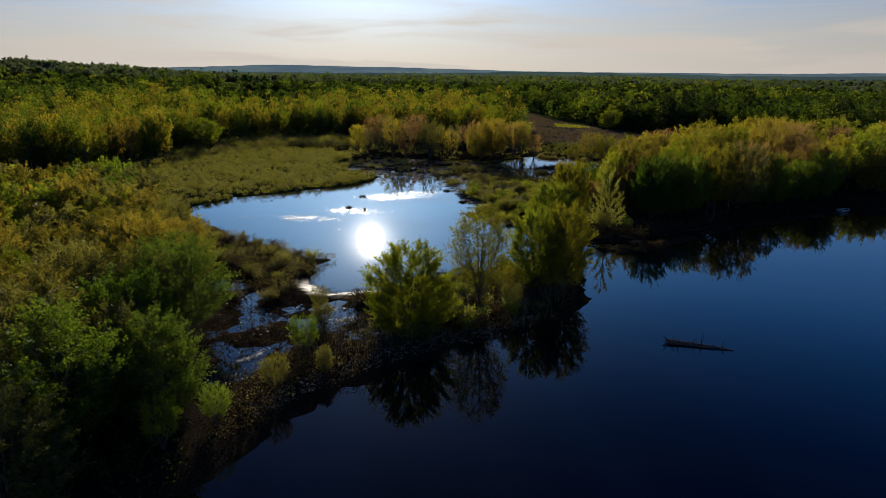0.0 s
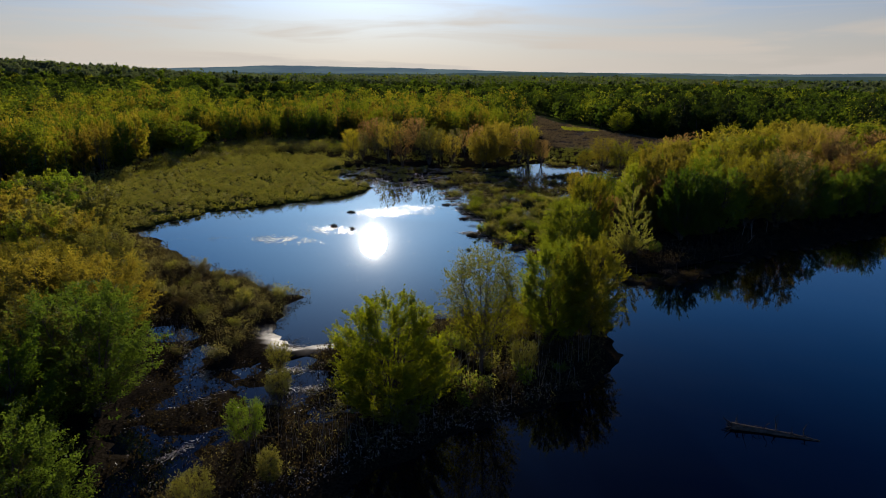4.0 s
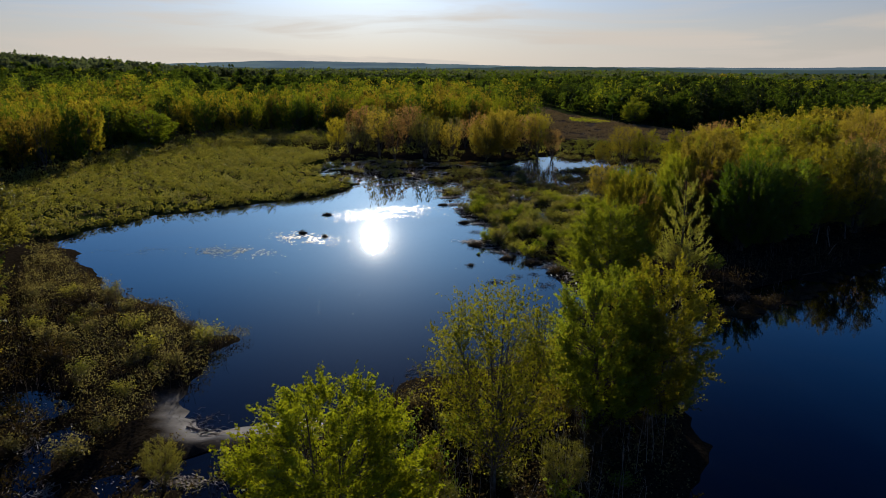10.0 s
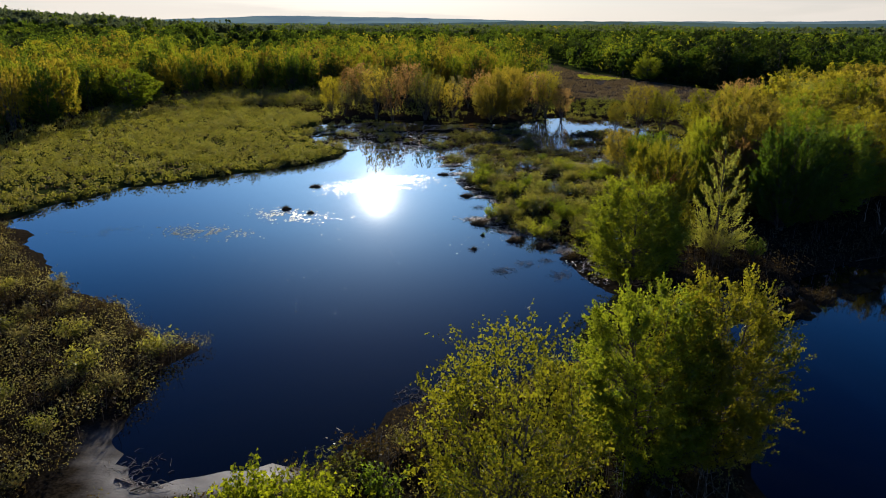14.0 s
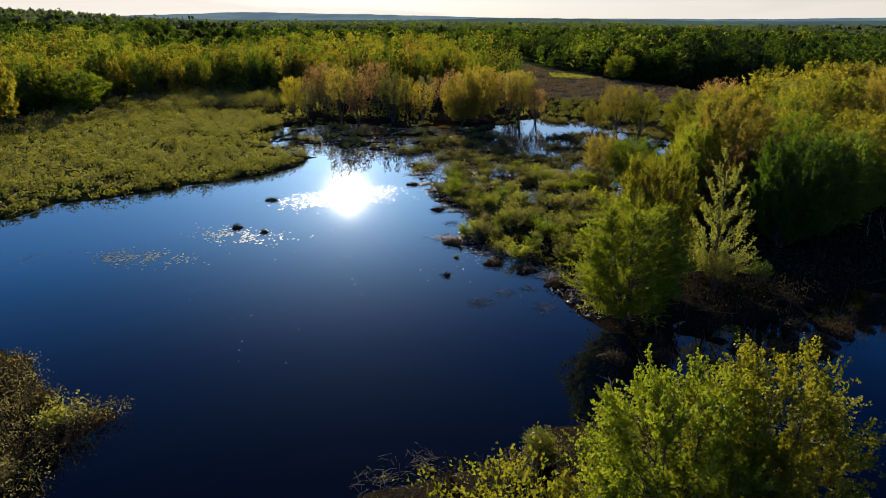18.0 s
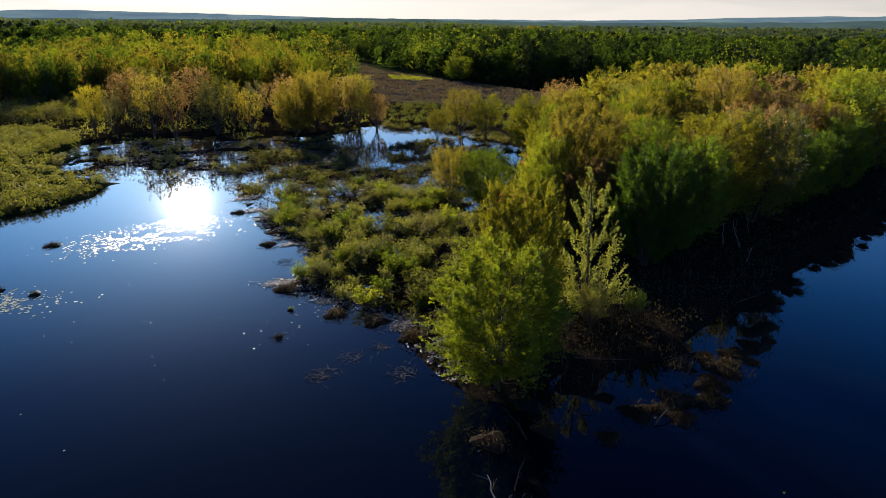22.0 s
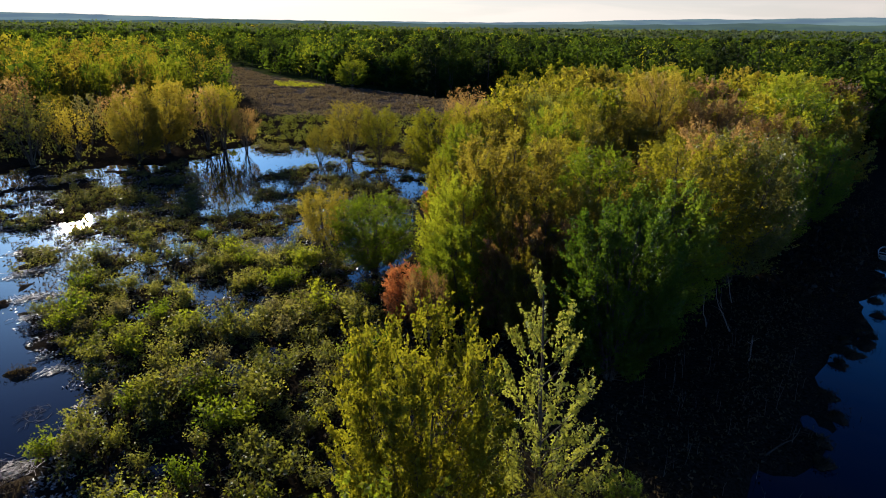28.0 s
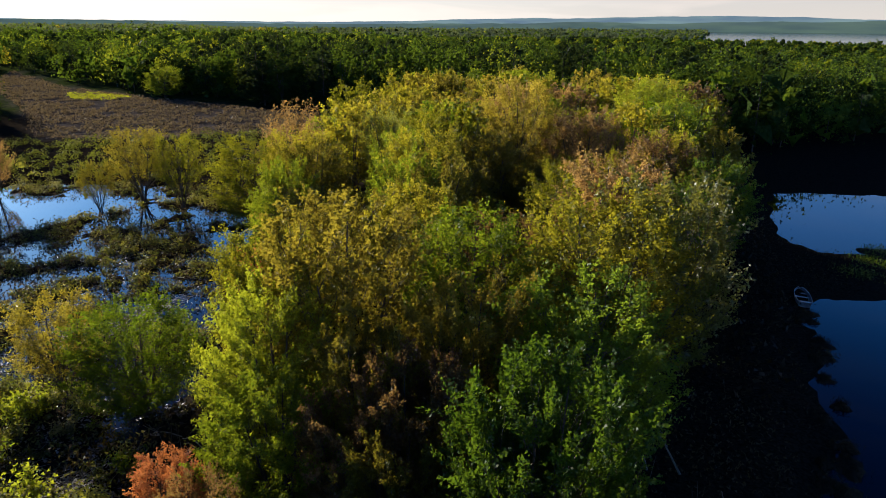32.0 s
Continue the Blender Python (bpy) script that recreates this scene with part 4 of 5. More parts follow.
# dark undergrowth added under the near woods to keep low sunlight out
xs, ys = ring(100, 300, 5.2, 404)
woods("thicket", "dark", wood_spots(xs, ys, 405, 4.0, 6.5, 0.42), 9, 8, 0.55, 406, False, "dark undergrowth added beneath the woods to block light")


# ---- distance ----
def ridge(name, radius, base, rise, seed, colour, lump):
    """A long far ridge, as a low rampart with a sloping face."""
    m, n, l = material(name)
    # emission paints distance haze on the ridge, which gives no light itself
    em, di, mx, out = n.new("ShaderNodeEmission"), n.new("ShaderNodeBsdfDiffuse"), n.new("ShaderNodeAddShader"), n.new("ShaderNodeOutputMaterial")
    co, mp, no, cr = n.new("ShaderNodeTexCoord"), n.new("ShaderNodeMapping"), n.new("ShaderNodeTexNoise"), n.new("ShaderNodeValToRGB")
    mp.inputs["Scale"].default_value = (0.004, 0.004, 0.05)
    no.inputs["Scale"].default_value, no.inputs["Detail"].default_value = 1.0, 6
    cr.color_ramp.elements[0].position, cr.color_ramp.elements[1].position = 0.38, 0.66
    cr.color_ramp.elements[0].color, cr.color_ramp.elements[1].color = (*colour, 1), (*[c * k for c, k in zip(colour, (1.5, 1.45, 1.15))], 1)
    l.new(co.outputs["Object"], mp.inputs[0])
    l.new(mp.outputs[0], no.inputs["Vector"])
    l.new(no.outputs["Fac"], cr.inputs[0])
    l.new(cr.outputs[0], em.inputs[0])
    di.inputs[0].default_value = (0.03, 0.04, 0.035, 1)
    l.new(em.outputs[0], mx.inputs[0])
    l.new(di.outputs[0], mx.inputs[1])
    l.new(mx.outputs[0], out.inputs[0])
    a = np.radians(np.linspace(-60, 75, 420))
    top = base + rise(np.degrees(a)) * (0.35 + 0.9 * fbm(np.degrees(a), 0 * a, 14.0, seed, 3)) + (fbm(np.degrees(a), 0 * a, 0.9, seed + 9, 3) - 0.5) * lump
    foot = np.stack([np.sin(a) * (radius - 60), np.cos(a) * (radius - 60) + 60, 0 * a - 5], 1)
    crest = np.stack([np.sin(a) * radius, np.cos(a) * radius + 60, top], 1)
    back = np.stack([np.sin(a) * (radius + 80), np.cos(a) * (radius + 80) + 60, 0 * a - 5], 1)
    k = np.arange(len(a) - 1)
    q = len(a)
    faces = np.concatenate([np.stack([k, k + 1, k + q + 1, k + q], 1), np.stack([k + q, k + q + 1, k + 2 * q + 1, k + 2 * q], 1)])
    tagged(new(name, mesh_of(name, np.concatenate([foot, crest, back]), faces, m)), "wooded ridge on the far horizon with glowing painted haze", "ridge", kind="structure")


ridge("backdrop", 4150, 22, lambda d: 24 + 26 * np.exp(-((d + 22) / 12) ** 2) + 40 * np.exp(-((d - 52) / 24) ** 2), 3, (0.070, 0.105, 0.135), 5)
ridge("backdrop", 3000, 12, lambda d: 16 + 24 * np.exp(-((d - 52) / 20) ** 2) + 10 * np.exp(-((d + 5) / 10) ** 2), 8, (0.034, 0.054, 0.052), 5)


# ---- low growth ----
def tufts(name, poly, spacing, n_blades, h, size, colour, seed, label, avoid=0.0, lift=0.6, keep=1.0, category="shrubs", flat=False, gaps=0.36):
    """A close cover of low clumps as one mass."""
    rng = np.random.default_rng(seed)
    x, y = scatter(poly, spacing, seed, keep)
    z = height(x, y)
    ok = (z > avoid) & (inside(x, y, BAR) < -0.5) & (fbm(x, y, 5.0, seed + 3, 3) > gaps)
    x, y, z = x[ok], y[ok], np.maximum(z[ok], 0.0)
    k = np.repeat(np.arange(len(x)), n_blades)
    big = (0.5 + vnoise(x / 2.5, y / 2.5, seed))[k]
    r = spacing * 0.62
    p = np.stack([x[k] + rng.normal(0, r * 0.5, len(k)), y[k] + rng.normal(0, r * 0.5, len(k)), z[k] + h * big * rng.beta(2.0, 1.5, len(k))], 1)
    v, f = leaves(p, size * (0.7 + 0.3 * big), rng, 0.5, lift, face=np.array([[0.0, 0.0, 3.0]]) if flat else None)
    tagged(new(name, mesh_of(name, v, f, LEAF[colour])), label, category, kind="stuff")


def bushes(name, poly, spacing, r, h, n_blades, size, colour, seed, label, avoid=0.0, keep=1.0, gaps=0.4, drift=6.0):
    """A cover of domed bushes as one mass, each a shell of leaves that face outward, with dark gaps between them."""
    rng = np.random.default_rng(seed)
    x, y = scatter(poly, spacing, seed, keep)
    z = height(x, y)
    ok = (z > avoid) & (inside(x, y, BAR) < -0.5) & (fbm(x, y, drift, seed + 3, 3) > gaps)
    x, y, z = x[ok], y[ok], np.maximum(z[ok], 0.0)
    grow = rng.uniform(0.55, 1.25, len(x)) * (0.7 + 0.6 * vnoise(x / 7, y / 7, seed + 5))
    k = np.repeat(np.arange(len(x)), n_blades)
    d = rng.normal(size=(len(k), 3))
    d[:, 2] = np.abs(d[:, 2]) * 1.1 - 0.15
    d = unit(d)
    lump = 1 + 0.22 * np.sin(d[:, 0] * 6 + x[k]) * np.sin(d[:, 1] * 6 + y[k])
    q = d * (rng.random(len(k)) ** 0.35 * lump)[:, None] * np.stack([r * grow[k], r * grow[k], h * grow[k]], 1)
    p = q + np.stack([x[k], y[k], z[k] + 0.25 * h * grow[k]], 1)
    v, f = leaves(p, size, rng, 0.7, face=d + np.array([0, 0, 0.3]), jitter=0.5)
    tagged(new(name, mesh_of(name, v, f, LEAF[colour])), label, "shrubs", kind="stuff")


bushes("marsh_shrubs", MEADOW, 1.8, 0.90, 0.85, 58, 0.23, "heath", 40, "low yellow-green marsh shrubs beside the pond", 0.02, gaps=0.30)
bushes("marsh_shrubs", MEADOW, 2.4, 1.25, 1.25, 90, 0.25, "shrub", 58, "taller yellow-green bushes in the wet meadow", 0.02, keep=0.8, gaps=0.50)
bushes("marsh_shrubs", MEADOW, 2.2, 1.15, 1.1, 70, 0.25, "moss", 65, "dull green bushes in the wet meadow", 0.02, keep=0.8, gaps=0.52)
BACK = [(-130, 184), (-118, 184), (-116, 206), (-108, 226), (-88, 230), (-74, 244), (-70, 266), (-104, 270), (-128, 258), (-140, 234), (-140, 212)]
bushes("marsh_shrubs", BACK, 3.0, 1.7, 1.9, 110, 0.34, "grey", 85, "grey-green bushes before the wood's edge", -0.5, keep=0.8, gaps=0.30)
bushes("marsh_shrubs", BACK, 4.5, 2.0, 2.4, 130, 0.36, "bright", 86, "fresh green bushes before the wood's edge", -0.5, keep=0.6, gaps=0.46)
tufts("undergrowth", MEADOW, 1.6, 8, 0.6, 0.4, "sedge", 59, "dead brown stalks among the marsh shrubs", 0.02, keep=0.35, category="undergrowth")
tufts("sedge", FIELD, 1.5, 8, 0.5, 0.55, "sedge", 41, "brown dry sedge covering an open marsh field", -0.5)
bushes("marsh_shrubs", EAST_MARSH, 1.0, 0.60, 0.55, 46, 0.15, "heath", 42, "low green marsh plants on wet hummocks", 0.0, keep=0.85, gaps=0.34, drift=4.0)
bushes("marsh_shrubs", EAST_MARSH, 1.7, 0.95, 0.95, 110, 0.17, "moss", 68, "taller dull green bushes on wet hummocks", 0.02, keep=0.7, gaps=0.46, drift=5.0)
SHRUBS = {}


def shrub(colour, x, y, h, kind, group, label):
    """A bush of many stems; the kinds share their meshes."""
    if kind not in SHRUBS:
        rng = np.random.default_rng(60 + kind)
        wood, pts = [], []
        for k in range(14):
            az, lean = rng.uniform(0, 6.28), rng.uniform(0.2, 0.75)
            u = np.linspace(0, 1, 4)
            top = rng.uniform(0.6, 1.0)
            line = np.stack([math.cos(az) * lean * u, math.sin(az) * lean * u, top * u ** 0.8 - 0.05], 1)
            wood.append(tube(line, 0.016, 0.005, 3))
            g = rng.uniform(0.3, 1.05, 52)
            pts.append(np.stack([np.interp(g, u, line[:, c]) for c in range(3)], 1) + rng.normal(0, 0.10, (52, 3)))
        p = np.concatenate(pts)
        v, f = leaves(p, 0.075, rng, 0.8, 0.2)
        SHRUBS[kind] = mesh_of("wood", *joined(wood), BARK), mesh_of("foliage", v, f, LEAF["shrub"])
    z = float(height(np.array([x]), np.array([y]))[0])
    base = new("shrub")
    base.matrix_world = Matrix.LocRotScale((x, y, max(z, -0.1)), Euler((0, 0, x * 7)), (h * 1.1, h * 1.1, h))
    part("wood", SHRUBS[kind][0], base)
    c = part("foliage", SHRUBS[kind][1], base)
    c.material_slots[0].link = "OBJECT"
    c.material_slots[0].material = LEAF[colour]
    return tagged(base, label, "shrub", group)


def plant_shrubs():
    rng = np.random.default_rng(70)
    n = 0
    for x, y in zip(*scatter([(-28, 162), (-25, 151), (-15, 136), (-16, 127), (-5, 119), (0, 112), (6, 118), (6, 135), (4, 150), (9, 160), (9, 168), (-22, 168)], 2.3, 71)):
        if float(height(np.array([x]), np.array([y]))[0]) < 0.0 or n > 185:
            continue
        n += 1
        shrub(("shrub", "heath", "bright", "grey", "heath")[rng.integers(5)], x, y, rng.uniform(1.0, 2.1), int(rng.integers(3)), "marsh shrubs", "leafy green marsh shrub on a wet hummock")

    n = 0
    for x, y in zip(*scatter([(-32, 88), (-30, 80), (-34, 74), (-28, 71), (-20, 73), (-23, 60), (-34, 66), (-46, 82), (-60, 94), (-56, 99), (-44, 94)], 3.3, 72)):
        if float(height(np.array([x]), np.array([y]))[0]) < 0.04 or float(inside(np.array([x]), np.array([y]), BAR)[0]) > -1 or n > 44:
            continue
        n += 1
        shrub(("grey", "grey", "twig", "grey", "heath")[rng.integers(5)], x, y, rng.uniform(0.9, 2.0), int(rng.integers(3)), "shrubs on the spit", "grey-green twiggy shrub on the muddy spit")
    n = 0
    for x, y in zip(*scatter([(-16, 60), (-10, 61), (-2, 68), (4, 76), (5, 86), (0, 94), (-5, 90), (-12, 83), (-17, 76), (-20, 70)], 2.7, 73)):
        if float(height(np.array([x]), np.array([y]))[0]) < 0.04 or float(inside(np.array([x]), np.array([y]), BAR)[0]) > -1 or n > 68:
            continue
        n += 1
        shrub(("grey", "twig", "heath", "twig", "green")[rng.integers(5)], x, y, rng.uniform(0.9, 2.2), int(rng.integers(3)), "shrubs on the narrow bank", "dull brown-green shrub on the narrow bank")


plant_shrubs()
SPIT = [(-29, 91), (-27.5, 79), (-26, 72), (-22, 60), (-23, 44), (-20, 36), (-14, 51), (-6, 62), (2, 68), (6, 76), (6, 86), (1, 95), (-5, 91), (-12, 84), (-20, 74), (-30, 76), (-30, 70), (-40, 70), (-52, 80), (-66, 100), (-74, 112), (-55, 98), (-44, 93)]
tufts("undergrowth", SPIT, 0.8, 15, 1.2, 0.19, "twig", 43, "brown twiggy undergrowth on the narrow bank", 0.02, category="undergrowth")
tufts("undergrowth", SPIT, 0.95, 18, 1.1, 0.14, "grey", 44, "grey-green undergrowth along the narrow bank", -0.05, keep=0.8, category="undergrowth")
tufts("undergrowth", POINT_NEAR, 1.0, 7, 1.0, 0.20, "twig", 45, "brown twiggy undergrowth beneath the point's trees", 0.0, category="undergrowth")
tufts("undergrowth", POINT_MIDDLE, 1.3, 8, 1.2, 0.40, "twig", 46, "brown twiggy undergrowth beneath tall trees", 0.0, category="undergrowth")
tufts("undergrowth", [(-4, 112), (0, 107), (14, 106), (34, 129), (60, 150), (84, 158), (84, 180), (60, 165), (30, 134), (4, 116)], 1.0, 5, 0.4, 0.18, "twig", 47, "dry brown grass along the lake shore", 0.0, category="undergrowth")
tufts("undergrowth", [(-24, 10), (-19, 34), (-24, 42), (-31, 54), (-47, 78), (-78, 108), (-100, 114), (-110, 90), (-60, 30), (-40, 10)], 1.2, 8, 1.0, 0.40, "dark", 48, "dark undergrowth beneath the bank's trees", 0.0, category="undergrowth")
tufts("undergrowth", [(-36, 174), (-30, 166), (-22, 168), (10, 168), (13, 178), (18, 192), (14, 218), (-12, 232), (-30, 205)], 1.2, 14, 0.6, 0.20, "twig", 49, "dark brown marsh growth beyond the flooded channel", 0.0, category="undergrowth")
tufts("marsh_shrubs", [(-76, 130), (-64, 141), (-51, 160), (-54, 172), (-64, 190), (-78, 222), (-122, 240), (-122, 150), (-100, 116)], 2.4, 40, 1.3, 0.27, "heath", 50, "taller green bushes scattered over the marsh", 0.05, keep=0.5)
bushes("marsh_shrubs", [(-26, 268), (-18, 236), (-10, 230), (20, 214), (44, 234), (66, 264), (40, 264), (10, 262)], 2.3, 1.25, 1.2, 70, 0.26, "shrub", 51, "yellow-green bushes at the edge of the sedge field", -0.3, keep=0.7, gaps=0.36)
tufts("marsh_shrubs", [(-125, 150), (-112, 140), (-116, 165), (-118, 200), (-100, 226), (-80, 226), (-76, 252), (-135, 262), (-130, 200)], 2.4, 60, 2.6, 0.36, "moss", 52, "bushy green growth along the wood's edge", -0.3, keep=0.75)
tufts("undergrowth", EAST_MARSH, 1.3, 8, 0.4, 0.26, "sedge", 57, "dead pale stalks standing in marsh water", -0.3, keep=0.7, category="undergrowth")
EDGE = [(-29, 153), (-25, 148), (-17, 136), (-18, 126), (-7, 117.5), (-2, 109), (3, 112), (-3, 119), (-13, 128), (-13, 137), (-22, 153)]
tufts("plant_litter", EDGE, 0.6, 10, 0.12, 0.22, "litter", 62, "pale dead plant litter along the marsh edge", -0.12, 0.0, 0.8, "litter", True)
tufts("plant_litter", [(-28, 164), (-20, 150), (6, 140), (8, 160), (12, 180), (-6, 200), (-26, 190)], 0.9, 10, 0.15, 0.24, "litter", 63, "pale grey dead stalks matted in shallow water", -0.16, 0.0, 0.6, "litter", True)
tufts("marsh_shrubs", [(-13, 352), (-3, 346), (4, 352), (-6, 370), (-16, 372)], 1.2, 16, 0.5, 0.5, "bright", 64, "small bright green patch in the sedge field", -0.5)
bushes("marsh_shrubs", NECK, 1.9, 0.92, 0.95, 84, 0.22, "moss", 66, "low green marsh plants between flooded trees and pond", 0.03, keep=0.85, gaps=0.36, drift=5.0)
bushes("marsh_shrubs", [(-30, 174), (-22, 172), (-6, 178), (4, 170), (8, 182), (2, 196), (-8, 190), (-28, 188)], 1.9, 0.9, 0.8, 80, 0.22, "moss", 69, "green bushes beside the flooded channel", 0.0, keep=0.9, gaps=0.36, drift=5.0)
tufts("undergrowth", NECK, 1.6, 8, 0.5, 0.22, "twig", 74, "dark dead stems on flooded ground", 0.0, category="undergrowth")
tufts("plant_litter", NECK, 1.1, 9, 0.12, 0.28, "litter", 67, "pale dead stalks matted among the marsh plants", -1.6, 0.0, 0.7, "litter", True, 0.42)
DRIFT = [(-30, 172), (-20, 152), (-6, 140), (6, 136), (6, 150), (10, 160), (13, 178), (18, 192), (6, 206), (-14, 210), (-28, 195)]
tufts("undergrowth", DRIFT, 0.8, 9, 0.28, 0.24, "grey", 60, "pale grey dead plant litter in shallow marsh water", -0.14, keep=0.7, category="undergrowth")
tufts("undergrowth", DRIFT, 1.2, 12, 0.9, 0.22, "twig", 61, "dark brown dead stems on marsh hummocks", -0.05, keep=0.5, category="undergrowth")
tufts("undergrowth", WET, 1.1, 8, 0.45, 0.28, "twig", 53, "dead brown stalks in muddy flood water", -0.3, keep=0.5, category="undergrowth")
tufts("undergrowth", [(-29, 91), (-27.5, 79), (-31, 72), (-46, 82), (-60, 93), (-75, 110), (-56, 99), (-44, 94)], 0.8, 26, 1.3, 0.13, "grey", 54, "grey-green shrubs covering the pond's spit", -0.06, keep=0.9, category="undergrowth")

tufts("marsh_shrubs", [(-88, 240), (-72, 204), (-40, 204), (-20, 214), (-8, 232), (-20, 256), (-70, 258)], 1.8, 18, 1.3, 0.40, "heath", 55, "olive bushes beneath the flooded trees", -0.05, keep=0.35)
tufts("undergrowth", [(4, 118), (12, 112), (12, 138), (10, 150), (14, 165), (5, 160), (3, 135)], 0.9, 9, 0.8, 0.28, "twig", 56, "brown twiggy growth along the marsh edge", -0.05, category="undergrowth")

# these pale flecks are added to stand in for sun glitter on wet mud
tufts("plant_litter", WET, 0.9, 6, 0.10, 0.14, "litter", 75, "pale wet stalks standing in for sun glitter in the flooded hollow", -0.3, 0.0, 0.4, "litter", True)
tufts("undergrowth", WET_BANK, 0.8, 14, 0.7, 0.14, "grey", 83, "grey-green brush on the flooded bank", -0.06, category="undergrowth")
tufts("undergrowth", WET, 0.9, 14, 0.6, 0.14, "twig", 84, "dark brush in the flooded hollow", -0.08, category="undergrowth")
tufts("plant_litter", WET_BANK, 0.7, 7, 0.12, 0.13, "litter", 82, "pale wet dead stalks in the flooded bank", -0.3, 0.0, 0.4, "litter", True)
SHORE = [(-19, 43), (-15, 50.5), (-7, 61.2), (0, 66.3), (4, 73), (1, 72), (-3, 67), (-9, 63), (-16.5, 53), (-20.5, 44)]
tufts("plant_litter", SHORE, 0.55, 8, 0.3, 0.15, "litter", 76, "pale dead reeds along the narrow bank's foot", -0.25, 0.5, 0.8, "litter")


def dead_stems(poly, count, h0, h1, seed, label, mat):
    """Thin leafless stems standing on a wet bank, too many to count."""
    rng = np.random.default_rng(seed)
    x, y = scatter(poly, 0.7, seed)
    pick = rng.permutation(len(x))[:count]
    pieces = []
    for x, y in zip(x[pick], y[pick]):
        z, h = max(-0.1, float(height(np.array([x]), np.array([y]))[0])), rng.uniform(h0, h1)
        lean = rng.normal(0, 0.09, 2) * h
        mid = lean * 0.4 + rng.normal(0, 0.03, 2) * h
        pieces.append(tube([(x, y, z - 0.1), (x + mid[0], y + mid[1], z + h * 0.55), (x + lean[0], y + lean[1], z + h)], 0.022, 0.007, 3))
        for k in range(3):
            f, d = rng.uniform(0.4, 0.9), rng.normal(0, 0.14, 2) * h
            a = (x + lean[0] * f, y + lean[1] * f, z + h * f)
            pieces.append(tube([a, (a[0] + d[0], a[1] + d[1], a[2] + 0.16 * h)], 0.010, 0.004, 3))
    tagged(new("dead_stems", mesh_of("dead_stems", *joined(pieces), mat)), label, "dead stems", kind="stuff")


dead_stems([(-19, 52), (-13, 55), (-5, 64), (2, 70), (5, 78), (4, 90), (-2, 92), (-8, 86), (-14, 78), (-19, 70), (-22, 60)], 330, 1.4, 3.8, 77, "thin bare stems standing on the narrow bank", DEADWOOD)
dead_stems([(-32, 88), (-29, 79), (-36, 70), (-48, 80), (-62, 95), (-56, 99), (-44, 94)], 200, 1.0, 2.4, 78, "thin bare stems standing on the muddy spit", BARK)
dead_stems([(2, 104), (14, 107), (26, 121), (34, 130), (30, 138), (14, 126), (4, 116)], 110, 0.7, 1.8, 79, "thin bare stems standing along the point's shore", BARK)
dead_stems([(8, 112), (13, 118), (12, 138), (11, 150), (14, 168), (6, 164), (4, 140), (4, 122)], 260, 1.2, 3.0, 80, "thin bare stems along the marsh's edge", BARK)

# ---- things in and beside the water ----
def dead_limb(points, r0, r1, name, parent, sides=6, mat=None):
    v, f = tube(points, r0, r1, sides)
    return part(name, mesh_of(name, v, f, mat or DEADWOOD, True), parent)


def bent(a, b, rng, n=6, wobble=0.06):
    u = np.linspace(0, 1, n)[:, None]
    return np.array(a) * (1 - u) + np.array(b) * u + np.cumsum(rng.normal(0, wobble, (n, 3)), axis=0) * np.sin(u * math.pi)


def fallen_tree():
    """A drifting dead trunk with broken branch stubs and its torn root end."""
    rng = np.random.default_rng(81)
    thing = tagged(new("fallen_tree"), "dark dead tree trunk drifting with broken branches", "log")
    thing.location = (19.1, 68.1, 0)
    bole = dead_limb(bent((-3.1, 0.3, 0.10), (3.3, -0.25, -0.02), rng, 9, 0.03), 0.34, 0.10, "trunk", thing, 9)
    bole.data.materials[0] = BARK
    for k in range(24):
        x = -2.9 + 5.2 * rng.random() ** 1.7
        side, up = rng.choice([-1, 1]), rng.uniform(0.1, 0.9)
        d = np.array([rng.uniform(0.0, 0.5), side * rng.uniform(0.3, 1.0), up * 1.3]) * rng.uniform(0.3, 1.2)
        a = np.array([x, 0.1 - 0.09 * x, 0.16])
        dead_limb(bent(a, a + d, rng, 4, 0.09), 0.045, 0.010, "branch", bole, 5, WETWOOD)
    for k in range(9):
        a = np.array([-3.0, 0.3, 0.15])
        d = np.array([-rng.uniform(0.3, 0.9), rng.normal(0, 0.5), rng.uniform(-0.05, 0.6)])
        dead_limb(bent(a, a + d, rng, 4, 0.05), 0.07, 0.012, "root", bole, 5, WETWOOD)


fallen_tree()


def driftwood(x, y, length, turn, tilt, r, label="weathered grey driftwood log at the water's edge"):
    rng = np.random.default_rng(int(abs(x * 31 + y * 17)))
    thing = tagged(new("driftwood"), label, "log", "driftwood logs")
    thing.location = (x, y, max(0.0, float(height(np.array([x]), np.array([y]))[0])))
    mat = WETWOOD if y < 125 and x > 0 else DEADWOOD
    r = r * 0.7
    d = np.array([math.cos(turn) * math.cos(tilt), math.sin(turn) * math.cos(tilt), math.sin(tilt)]) * length
    log = dead_limb(bent((0, 0, 0.04), d + np.array([0, 0, 0.04]), rng, 7, 0.08 * length / 3), r, r * 0.3, "log", thing, 7, mat)
    for k in range(5):
        f = rng.uniform(0.35, 0.9)
        b = d * f + rng.normal(0, 0.25, 3) * length * 0.4 + np.array([0, 0, 0.3])
        dead_limb(bent(d * f, b, rng, 4, 0.03), r * 0.35, 0.008, "branch", log, 4, mat)


